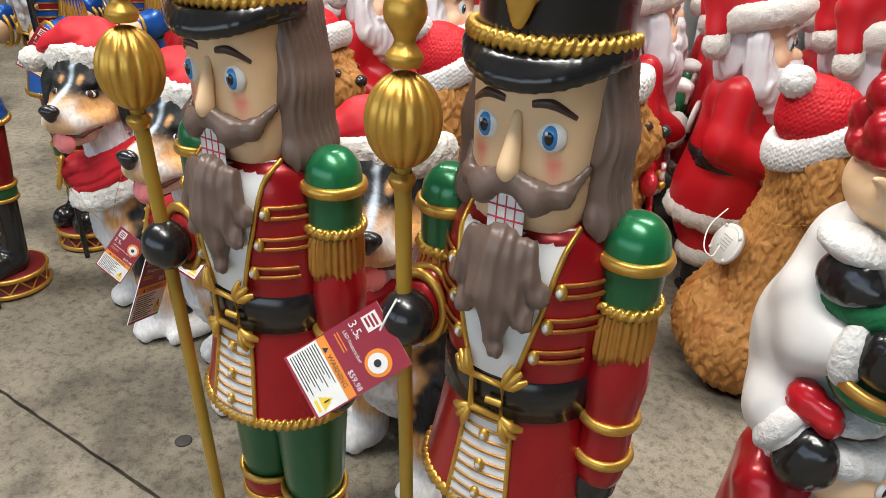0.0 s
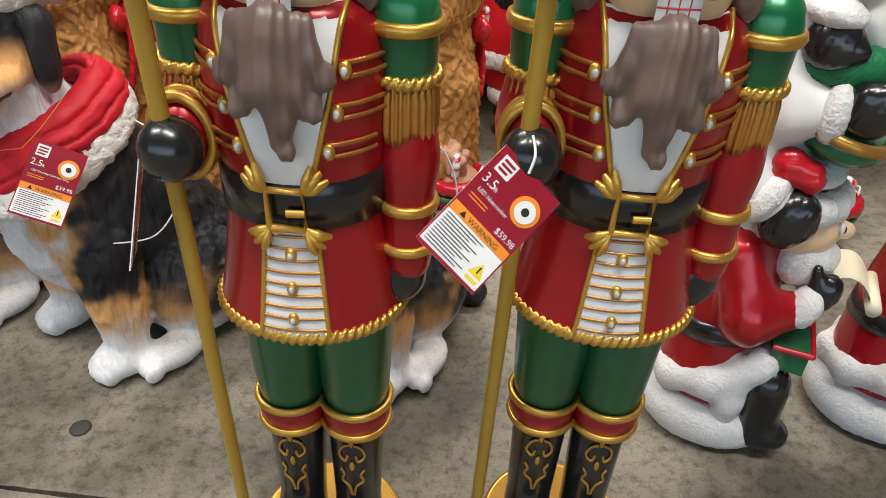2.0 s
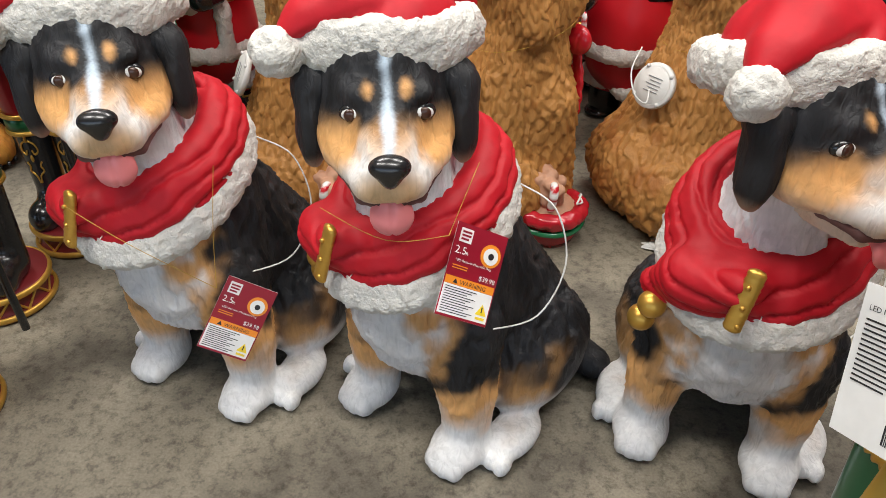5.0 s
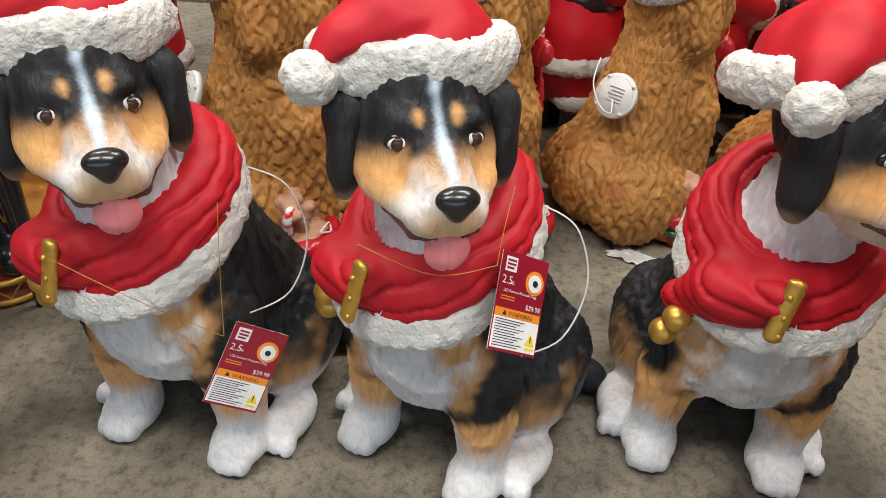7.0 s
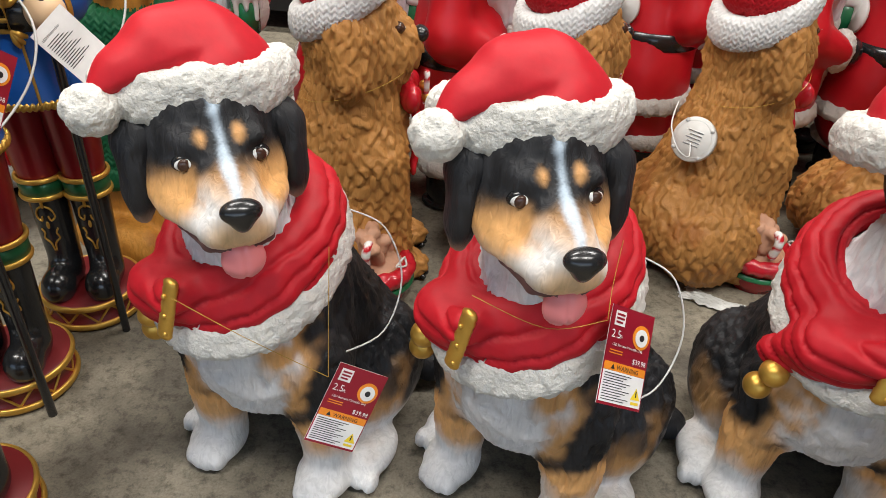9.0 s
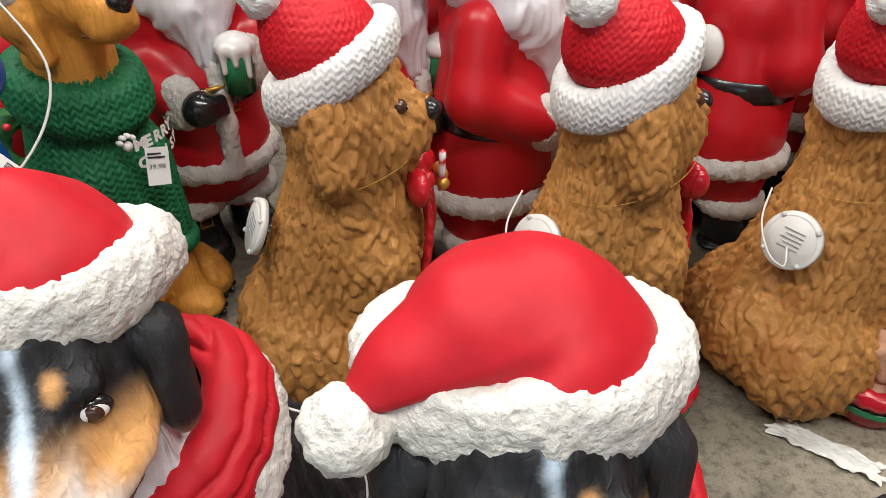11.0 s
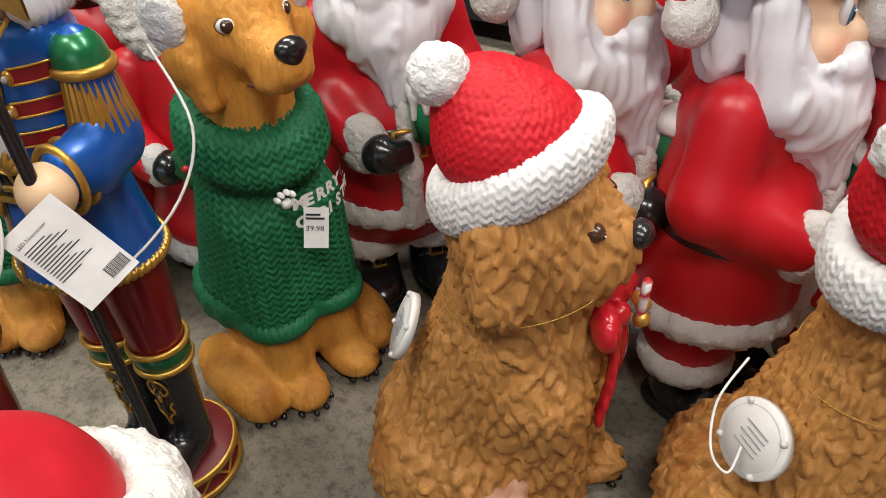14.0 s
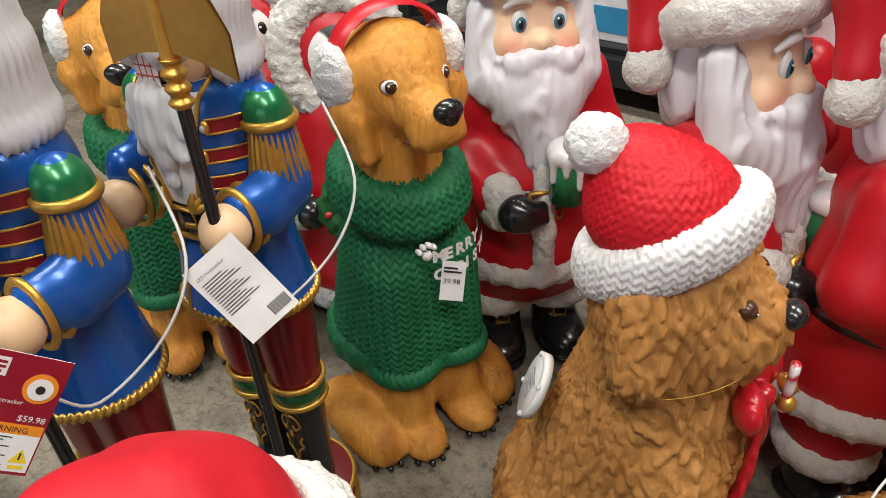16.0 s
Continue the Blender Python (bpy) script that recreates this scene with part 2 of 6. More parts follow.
class Figure:
    """Gathers surfaces, each with its own finish and colour, into one mesh."""

    def __init__(self):
        self.v, self.f, self.c, self.m, self.n, self.mats = [], [], [], [], 0, []

    def add(self, v, f, mat, colour):
        v = np.asarray(v, float)
        if mat not in self.mats:
            self.mats.append(mat)
        col = colour(v) if callable(colour) else np.tile(np.array(colour, float), (len(v), 1))
        self.v.append(v)
        self.f.append(np.asarray(f) + self.n)
        self.c.append(np.clip(col, 0, 1))
        self.m.append(np.full(len(f), self.mats.index(mat)))
        self.n += len(v)

    def clay(self, clay, cell, mat, colour, relief=None):
        v, f = clay.mesh(cell)
        base = v.copy()
        if relief is not None:
            n = normals(v, f)
            v = v + n * relief(v, n)[:, None]
        if callable(colour):
            col = colour(base)
            self.add(v, f, mat, lambda p: col)
        else:
            self.add(v, f, mat, colour)

    def sheet(self, P, mat, colour, wrap_u=False, wrap_v=False):
        """A surface through a lattice of points P[u, v]."""
        P = np.asarray(P, float)
        nu, nv = P.shape[:2]
        i, j = np.meshgrid(np.arange(nu if wrap_u else nu - 1), np.arange(nv if wrap_v else nv - 1), indexing="ij")
        i, j = i.ravel(), j.ravel()
        i2, j2 = (i + 1) % nu, (j + 1) % nv
        self.add(P.reshape(-1, 3), np.stack([i * nv + j, i2 * nv + j, i2 * nv + j2, i * nv + j2], -1), mat, colour)

    def ball(self, c, r, mat, colour, turn=(0, 0, 0), n=16, ribs=0, depth=0.0):
        r = np.array(r if np.ndim(r) else (r, r, r), float)
        n2 = max(2 * n, ribs * 6)
        th, ph = np.linspace(0.001, math.pi - 0.001, n), np.arange(n2) * 2 * math.pi / n2
        T, A = np.meshgrid(th, ph, indexing="ij")
        k = 1.0 - depth * np.abs(np.cos(A * ribs / 2)) ** 6 if ribs else 1.0
        q = np.stack([k * np.sin(T) * np.cos(A), k * np.sin(T) * np.sin(A), np.cos(T)], -1) * r
        self.sheet(q @ rot3(*turn).T + np.array(c), mat, colour, wrap_v=True)

    def lathe(self, prof, mat, colour, c=(0, 0, 0), sx=1.0, sy=1.0, n=40, turn=(0, 0, 0)):
        a = np.arange(n) * 2 * math.pi / n
        P = np.array([[(r * sx * math.cos(t), r * sy * math.sin(t), z) for t in a] for r, z in prof])
        self.sheet(P[::-1] @ rot3(*turn).T + np.array(c), mat, colour, wrap_v=True)

    def tube(self, pts, rad, mat, colour, n=8, twist=0.0, lobes=0, depth=0.25, loop=False, fine=1):
        p = np.array(pts, float)
        if fine > 1:
            t = np.linspace(0, len(p) - 1, (len(p) - 1) * fine + 1)
            p = np.stack([smooth_line(p[:, i], t) for i in range(3)], -1)
        m = len(p)
        rad = np.interp(np.linspace(0, 1, m), np.linspace(0, 1, len(rad)), rad) if np.ndim(rad) else np.full(m, rad)
        tang = (np.roll(p, -1, 0) - np.roll(p, 1, 0)) if loop else np.gradient(p, axis=0)
        tang = tang / (np.linalg.norm(tang, axis=1, keepdims=True) + 1e-12)
        up = np.array((0.0, 0.0, 1.0)) if abs(tang[0, 2]) < 0.9 else np.array((1.0, 0, 0))
        u = np.empty_like(p)
        for i in range(m):
            w = up - tang[i] * (up @ tang[i])
            u[i] = up = w / (np.linalg.norm(w) + 1e-12)
        w = np.cross(tang, u)
        run = np.concatenate([[0], np.cumsum(np.linalg.norm(np.diff(p, axis=0), axis=1))])
        A = np.arange(n) * 2 * math.pi / n
        R = rad[:, None] * (1 + (depth * (np.abs(np.sin(lobes * 0.5 * (A[None] + twist * run[:, None]))) - 0.6) if lobes else 0))
        P = p[:, None] + R[..., None] * (np.cos(A)[None, :, None] * u[:, None] + np.sin(A)[None, :, None] * w[:, None])
        self.sheet(P, mat, colour, wrap_u=loop, wrap_v=True)
        if not loop:
            for e, s in ((0, 1), (m - 1, -1)):
                cap = np.concatenate([P[e], p[e:e + 1]])
                idx = np.arange(n)
                f = np.stack([idx, (idx + 1) % n, np.full(n, n), np.full(n, n)], -1)
                self.add(cap, f[:, ::-1] if s < 0 else f, mat, colour)

    def build(self, name, m=None, parent=None):
        me = bpy.data.meshes.new(name)
        v = np.concatenate(self.v)
        f = np.concatenate(self.f)
        tri = f[:, 2] == f[:, 3]
        tri_up = f[:, 0] == f[:, 1]
        ln = np.where(tri | tri_up, 3, 4)
        loops = np.concatenate([np.where(tri_up[:, None], np.roll(f, -1, 1), f)[i, :ln[i]] for i in np.where(tri | tri_up)[0]] + [np.empty(0, int)])
        quad = f[~(tri | tri_up)]
        order = np.concatenate([np.where(~(tri | tri_up))[0], np.where(tri | tri_up)[0]])
        loops = np.concatenate([quad.ravel(), loops]).astype(np.int32)
        lens = ln[order]
        me.vertices.add(len(v))
        me.vertices.foreach_set("co", v.astype(np.float32).ravel())
        me.loops.add(len(loops))
        me.loops.foreach_set("vertex_index", loops)
        me.polygons.add(len(lens))
        me.polygons.foreach_set("loop_start", np.concatenate([[0], np.cumsum(lens)[:-1]]).astype(np.int32))
        me.polygons.foreach_set("material_index", np.concatenate(self.m)[order].astype(np.int32))
        for mat in self.mats:
            me.materials.append(mat)
        me.update(calc_edges=True)
        me.validate()
        col = me.color_attributes.new("paint", "FLOAT_COLOR", "POINT")
        c = np.concatenate(self.c)
        col.data.foreach_set("color", np.concatenate([c, np.ones((len(c), 1))], 1).astype(np.float32).ravel())
        me.polygons.foreach_set("use_smooth", np.ones(len(lens), bool))
        ob = new(name, me)
        if parent is not None:
            ob.parent = parent
        if m is not None:
            ob.matrix_basis = m
        return ob


def smooth_line(y, t):
    """Catmull-Rom through the values y, at parameters t."""
    i = np.clip(np.floor(t).astype(int), 0, len(y) - 2)
    u = t - i
    p0, p1, p2, p3 = y[np.maximum(i - 1, 0)], y[i], y[i + 1], y[np.minimum(i + 2, len(y) - 1)]
    return 0.5 * (2 * p1 + (p2 - p0) * u + (2 * p0 - 5 * p1 + 4 * p2 - p3) * u * u + (3 * p1 - p0 - 3 * p2 + p3) * u ** 3)


# reliefs of the moulded surfaces
def fleece(v, n):
    return 0.0021 * cloud(v, 120, 2) + 0.002 * np.abs(cloud(v + 3.1, 160, 1))


def strands(v, n):
    w = v + 0.016 * np.stack([cloud(v, 16, 2), cloud(v + 5, 16, 2), cloud(v + 9, 16, 2)], -1)
    a = 1 - np.abs(cloud(w * np.array((1, 1, 0.22)), 85, 2))
    b = 1 - np.abs(cloud(w * np.array((1, 1, 0.3)), 34, 1))
    return 0.0055 * (a - 0.6) + 0.0045 * (b - 0.6)


def curls(v, n):
    """Overlapping tufts in uneven rows, each proud at its lower, pointed end."""
    w = v + 0.012 * np.stack([cloud(v, 22, 2), cloud(v + 5, 22, 2), cloud(v + 9, 22, 2)], -1)
    u = np.arctan2(w[:, 1] - 0.03, w[:, 0]) * 0.12 / 0.021
    row = w[:, 2] / 0.024
    k = np.floor(row)
    du = u + 0.5 * (k % 2) + 0.45 * np.sin(k * 2.7)
    fu, fz = (du - np.floor(du)) * 2 - 1, row - k
    tip = np.clip(1 - (np.abs(fu) / np.clip(0.35 + 0.9 * fz, 0.05, 1.2)) ** 2, 0, 1)
    c = 1 - np.abs(cloud(w * np.array((1, 1, 0.5)), 60, 1))
    return 0.0075 * tip * (1.05 - 0.75 * fz) + 0.006 * (c - 0.65) - 0.003


def knit(cx, cy, wide=0.012, high=0.0095, deep=0.003):
    def f(v, n):
        ang = np.arctan2(v[:, 1] - cy, v[:, 0] - cx)
        r = 0.1
        u = ang * r / wide
        u = u * np.round(2 * math.pi * r / wide) / (2 * math.pi * r / wide)
        fu = np.abs(u - np.floor(u) - 0.5) * 2
        s = v[:, 2] / high + fu * 0.9
        return deep * (np.abs(np.cos(math.pi * s)) ** 0.7 * (0.35 + 0.65 * np.sqrt(np.clip(1 - (2 * fu - 1) ** 2, 0, 1))) - 0.5)
    return f

# ---- the setting ----


def noise_node(nt, scale, detail, src, rough=0.55):
    n = nt.nodes.new("ShaderNodeTexNoise")
    n.inputs["Scale"].default_value, n.inputs["Detail"].default_value, n.inputs["Roughness"].default_value = scale, detail, rough
    nt.links.new(src, n.inputs["Vector"])
    return n.outputs["Fac"]


def ramp(nt, src, stops):
    r = nt.nodes.new("ShaderNodeValToRGB")
    while len(r.color_ramp.elements) < len(stops):
        r.color_ramp.elements.new(0.5)
    for e, (p, c) in zip(r.color_ramp.elements, stops):
        e.position, e.color = p, (*c, 1)
    nt.links.new(src, r.inputs[0])
    return r.outputs[0]


def mix(nt, a, b, fac, mode="MIX"):
    m = nt.nodes.new("ShaderNodeMix")
    m.data_type, m.blend_type = "RGBA", mode
    for s, v in ((m.inputs[6], a), (m.inputs[7], b), (m.inputs[0], fac)):
        if hasattr(v, "links"):
            nt.links.new(v, s)
        else:
            s.default_value = (*v, 1) if np.ndim(v) else v
    return m.outputs[2]


def concrete_material():
    m = bpy.data.materials.new("worn_concrete")
    m.use_nodes = True
    nt = m.node_tree
    b = nt.nodes["Principled BSDF"]
    src = nt.nodes.new("ShaderNodeTexCoord").outputs["Object"]
    base = ramp(nt, noise_node(nt, 3.0, 8, src), [(0.3, (0.150, 0.130, 0.096)), (0.7, (0.30, 0.264, 0.198))])
    damp = ramp(nt, noise_node(nt, 2.2, 4, src, 0.6), [(0.50, (1, 1, 1)), (0.62, (0.45, 0.44, 0.44))])
    pits = ramp(nt, noise_node(nt, 48, 7, src, 0.75), [(0.36, (0.34, 0.32, 0.3)), (0.52, (1, 1, 1))])
    dust = ramp(nt, noise_node(nt, 240, 3, src), [(0.3, (0.8, 0.8, 0.8)), (0.7, (1.12, 1.12, 1.12))])
    c = mix(nt, mix(nt, mix(nt, base, damp, 1.0, "MULTIPLY"), pits, 0.8, "MULTIPLY"), dust, 1.0, "MULTIPLY")
    nt.links.new(c, b.inputs["Base Color"])
    b.inputs["Roughness"].default_value = 0.68
    bp = nt.nodes.new("ShaderNodeBump")
    bp.inputs["Strength"].default_value, bp.inputs["Distance"].default_value = 0.35, 0.003
    nt.links.new(noise_node(nt, 130, 6, src), bp.inputs["Height"])
    nt.links.new(bp.outputs[0], b.inputs["Normal"])
    return m


def plain_material(name, colour, rough=0.6, metal=0.0, emit=0.0):
    m = bpy.data.materials.new(name)
    m.use_nodes = True
    nt = m.node_tree
    b = nt.nodes["Principled BSDF"]
    src = nt.nodes.new("ShaderNodeTexCoord").outputs["Object"]
    lo, hi = [x * 0.82 for x in colour], [min(1, x * 1.12) for x in colour]
    nt.links.new(ramp(nt, noise_node(nt, 12, 6, src), [(0.3, lo), (0.7, hi)]), b.inputs["Base Color"])
    b.inputs["Roughness"].default_value, b.inputs["Metallic"].default_value = rough, metal
    if emit:
        b.inputs["Emission Color"].default_value = (1, 0.97, 0.92, 1)
        b.inputs["Emission Strength"].default_value = emit
    return m


CONCRETE = concrete_material()
JOINT = plain_material("joint_dirt", (0.05, 0.045, 0.04), 0.9)
WALLPAINT = plain_material("grey_wall_paint", (0.16, 0.16, 0.155), 0.8)
ROOFMETAL = plain_material("roof_sheet", (0.28, 0.28, 0.27), 0.6)
STEEL = plain_material("dark_steel", (0.03, 0.03, 0.032), 0.45, 0.6)
BOXBOARD = plain_material("white_board", (0.7, 0.7, 0.69), 0.6)
BOXBLUE = plain_material("blue_print", (0.03, 0.25, 0.45), 0.5)
LAMPGLOW = plain_material("lamp_diffuser", (0.8, 0.8, 0.8), 0.5, 0, 6.0)


def block(bm, x0, y0, z0, x1, y1, z1, bevel=0.0):
    r = bmesh.ops.create_cube(bm, size=1.0)
    bmesh.ops.transform(bm, matrix=Matrix.Translation(((x0 + x1) / 2, (y0 + y1) / 2, (z0 + z1) / 2)) @ Matrix.Diagonal((x1 - x0, y1 - y0, z1 - z0, 1)), verts=r["verts"])
    if bevel:
        bmesh.ops.bevel(bm, geom=list({e for v in r["verts"] for e in v.link_edges}), offset=bevel, segments=2, affect="EDGES", profile=0.5)


def solid(name, bm, material, parent=None, label=""):
    me = bpy.data.meshes.new(name)
    bm.to_mesh(me)
    bm.free()
    me.materials.append(material)
    ob = new(name, me)
    if parent is not None:
        ob.parent = parent
    if label:
        ob["label"] = label
    return ob


def blocks(name, material, items, parent=None, label="", bevel=0.0):
    bm = bmesh.new()
    for it in items:
        block(bm, *it, bevel)
    return solid(name, bm, material, parent, label)


# floor in slabs with a worn joint between them
FLOOR_TURN = math.atan2(0.13, 1.0)
JY = -0.31


def floor():
    base = blocks("floor", JOINT, [(-9, -9, -0.2, 9, 9, -0.012)])
    tagged(base, "worn grey concrete floor with damp stains", "floor", kind="structure")
    base.rotation_euler = (0, 0, FLOOR_TURN)
    for x0, x1, y0, y1 in ((-9, 9, JY, 9), (-9, 9, -9, JY - 0.007)):
        bm = bmesh.new()
        nx = 720
        e0 = [bm.verts.new((x0 + (x1 - x0) * i / nx, y0 + (0.0035 * noise.noise((i * 0.6, 0, 3)) + 0.006 * max(0, noise.noise((i * 0.13, 7, 3)) - 0.25) if y0 == JY else 0), 0)) for i in range(nx + 1)]
        e1 = [bm.verts.new((x0 + (x1 - x0) * i / nx, y1 - (0.0035 * noise.noise((i * 0.5, 4, 3)) + 0.007 * max(0, noise.noise((i * 0.11, 9, 3)) - 0.25) if y1 != 9 else 0), 0)) for i in range(nx + 1)]
        for i in range(nx):
            bm.faces.new((e0[i], e0[i + 1], e1[i + 1], e1[i]))
        r = bmesh.ops.extrude_face_region(bm, geom=bm.faces[:])
        bmesh.ops.translate(bm, verts=[g for g in r["geom"] if isinstance(g, bmesh.types.BMVert)], vec=(0, 0, -0.03))
        bmesh.ops.recalc_face_normals(bm, faces=bm.faces[:])
        solid("slab", bm, CONCRETE, base)
    return base


floor()

for nm, it in (("wall_north", (-8, 6.0, 0, 8, 6.2, 4.2)), ("wall_west", (-8.2, -8, 0, -8, 6.2, 4.2)), ("wall_east", (8, -8, 0, 8.2, 6.2, 4.2))):
    tagged(blocks(nm, WALLPAINT, [it]), "plain grey painted wall of the store", "wall", kind="structure")
# the side behind the viewer is open to daylight above a low wall
tagged(blocks("wall_south", WALLPAINT, [(-8, -8.2, 0, 8, -8, 0.9)]), "low grey wall under the open store front", "wall", kind="structure")
tagged(blocks("ceiling", ROOFMETAL, [(-8.2, -8.2, 4.2, 8.2, 6.2, 4.3)]), "pale sheet-metal store ceiling", "ceiling", kind="structure")
for lx, ly in LAMPS:
    rootl = tagged(new("ceiling_lamp"), "long white strip lamp hung under the ceiling", "lamp", "strip lamps")
    rootl.location = (lx, ly, 4.0)
    blocks("housing", BOXBOARD, [(-1.15, -0.27, 0.0, 1.15, 0.27, 0.07)], rootl, bevel=0.01)
    blocks("hanger", STEEL, [(-0.8, -0.006, 0.07, -0.788, 0.006, 0.2)], rootl)
    blocks("hanger", STEEL, [(0.788, -0.006, 0.07, 0.8, 0.006, 0.2)], rootl)

# ---- figures ----


def frame_of(H, yaw, pitch=0):
    """Maps (right, forward, up) of a turned head to the figure's own axes."""
    a, p = radians(yaw), radians(pitch)
    r = np.array((math.cos(a), math.sin(a), 0))
    f0 = np.array((math.sin(a), -math.cos(a), 0))
    f = f0 * math.cos(p) + np.array((0, 0, math.sin(p)))
    u = np.cross(r, -f) * -1.0
    u = np.array((0, 0, math.cos(p))) - f0 * math.sin(p)
    H = np.array(H, float)
    to = lambda x, y, z: H + x * r + y * f + z * u
    back = lambda v: np.stack([(v - H) @ r, (v - H) @ f, (v - H) @ u], -1)
    return to, back


def eye(fig, p, to_dir, r, iris, white=True):
    d = np.array(to_dir, float)
    d /= np.linalg.norm(d)
    p = np.array(p)
    fig.ball(p, r, GLOSS, WHITE if white else iris, n=10)
    fig.ball(p + d * r * 0.50, r * 0.62, GLOSS, iris, n=10)
    fig.ball(p + d * r * 0.82, r * 0.34, GLOSS, BLACK, n=8)
    s = np.array((-0.25, -0.1, 0.35)) * r
    fig.ball(p + d * r * 1.08 + s, r * 0.1, GLOSS, WHITE, n=6)


def bernese():
    g = Figure()
    to, back = frame_of((0.008, -0.025, 0.592), 45)
    c = Clay(0.03)
    c.ell((0, 0.025, 0.285), (0.088, 0.092, 0.13))
    c.ell((0, 0.06, 0.29), (0.112, 0.10, 0.17)).cap((0, 0.06, 0.38), (0, 0.2, 0.14), 0.095, 0.125)
    for s in (-1, 1):
        c.ell((s * 0.105, 0.19, 0.11), (0.068, 0.115, 0.105))
        c.cap((s * 0.085, 0.03, 0.25), (s * 0.094, 0.03, 0.05), 0.05, 0.036)
        c.ell((s * 0.095, 0.012, 0.030), (0.043, 0.05, 0.031), k=0.015)
        for q in (-1.2, -0.4, 0.4, 1.2):
            c.ell((s * 0.095 + q * 0.0175, -0.028 + 0.006 * abs(q), 0.022), (0.0125, 0.019, 0.02), k=0.004)
        c.ell((s * 0.142, 0.085, 0.026), (0.036, 0.06, 0.027), k=0.015)
        for q in (-1, 0, 1):
            c.ell((s * 0.145 + q * 0.018, 0.032, 0.02), (0.012, 0.018, 0.018), k=0.004)
    c.cap((0.03, 0.3, 0.05), (0.16, 0.3, 0.03), 0.04, 0.028)
    c.cap((0, 0.03, 0.40), (0.005, -0.012, 0.56), 0.078, 0.056)

    def body_paint(v):
        n = cloud(v, 18, 3) * 0.03
        x, y, z = np.abs(v[:, 0]), v[:, 1], v[:, 2]
        col = np.tile(np.array(SOOT), (len(v), 1)) * (1 + 0.5 * cloud(v * np.array((1, 1, 0.3)), 60, 2)[:, None])
        up = step(z, 0.16, 0.2)
        side = step(x + n, 0.05, 0.07) * (1 - step(x + n, 0.085, 0.11)) * step(-y + n, -0.035, 0.0) * up * (1 - step(z, 0.36, 0.42))
        col = blend(col, TAN, side * 0.75)
        col = blend(col, (0.75, 0.73, 0.72), step(-y + n, -0.05, -0.01) * step(z, 0.10, 0.16) * (1 - step(x + 1.4 * n, 0.050, 0.085)))
        leg = (1 - step(z + n, 0.15, 0.19)) * (1 - step(y + n, 0.055, 0.085)) * step(x, 0.04, 0.06)
        col = blend(col, TAN, leg * 0.92)
        han = (1 - step(z + n, 0.11, 0.17)) * step(x, 0.11, 0.14) * step(y + n, 0.06, 0.09) * (1 - step(y + n, 0.13, 0.19))
        col = blend(col, (0.62, 0.33, 0.12), han * 0.85)
        paw = 1 - step(z + n * 1.2 + 0.12 * np.clip(y, 0, 1), 0.06, 0.135)
        col = blend(col, (0.78, 0.77, 0.76), paw * (1 - step(y, 0.16, 0.22)))
        inner = (1 - step(x, 0.03, 0.055)) * (1 - step(y, 0.02, 0.09)) * step(z, 0.05, 0.1)
        col = blend(col, (0.74, 0.72, 0.71), inner)
        return blend(col, (0.72, 0.71, 0.72), step(z, 0.40, 0.44) * (1 - step(y + n, 0.06, 0.1)))

    g.clay(c, 0.0045, FUR, body_paint, lambda v, n: 1.5 * strands(v, n) * (0.12 + 0.88 * step(v[:, 2], 0.06, 0.15)))
    h = Clay(0.026)
    h.ell(to(0, -0.022, 0.012), (0.072, 0.078, 0.078))
    h.cap(to(0, 0.035, -0.022), to(0, 0.106, -0.034), 0.043, 0.0285)
    h.cap(to(0, 0.045, 0.0), to(0, 0.115, -0.014), 0.02, 0.015, k=0.02)
    for s in (-1, 1):
        h.ell(to(s * 0.036, 0.012, -0.036), (0.038, 0.045, 0.04))
        h.ell(to(s * 0.030, 0.042, 0.022), (0.020, 0.014, 0.010), k=0.015)
        h.ell(to(s * 0.0145, 0.106, -0.046), (0.0215, 0.026, 0.0215), k=0.012)
        h.cap(to(s * 0.022, 0.095, -0.05), to(s * 0.052, 0.045, -0.048), 0.018, 0.016, k=0.015)
    h.cap(to(0, 0.02, -0.075), to(0, 0.075, -0.084), 0.034, 0.02, k=0.012)

    def head_paint(v):
        q = back(v)
        x, y, z = np.abs(q[:, 0]), q[:, 1], q[:, 2]
        n = cloud(v, 45, 3) * 0.006
        col = np.tile(np.array(SOOT), (len(v), 1)) * (1 + 0.6 * cloud(v * np.array((1, 1, 0.4)), 90, 2)[:, None])
        tan = (1 - step(z + n + 0.30 * x, -0.010, 0.020)) * step(y + n, 0.0, 0.035)
        col = blend(col, TAN, tan * 0.95)
        side = step(y, 0.03, 0.055) * (1 - step(z, -0.020, 0.008))
        wide = 0.004 + 0.34 * np.clip(y - 0.05, 0, 0.1) + 0.9 * np.clip(-0.022 - z, 0, 1)
        col = blend(col, (0.80, 0.77, 0.74), (1 - step(x + n, wide, wide + 0.022)) * side)
        low = (1 - step(z + n, -0.068, -0.036)) * step(y, -0.03, 0.03)
        col = blend(col, (0.77, 0.68, 0.56), low * 0.8)
        bl = (1 - step(x + n * 0.5 - 0.10 * np.clip(0.02 - z, 0, 1), 0.001, 0.0085)) * step(z, -0.03, 0.0) * step(y, -0.03, 0.0)
        col = blend(col, (0.50, 0.60, 0.70), bl * 0.85)
        dd = np.sqrt((x - 0.0185) ** 2 + 0.6 * (z - 0.030) ** 2)
        col = blend(col, TAN, (1 - step(dd + n * 0.5, 0.001, 0.009)) * 0.75 * (y > 0))
        tip = 1 - step(np.sqrt((0.7 * x) ** 2 + (y - 0.132) ** 2 + (z + 0.050) ** 2), 0.014, 0.036)
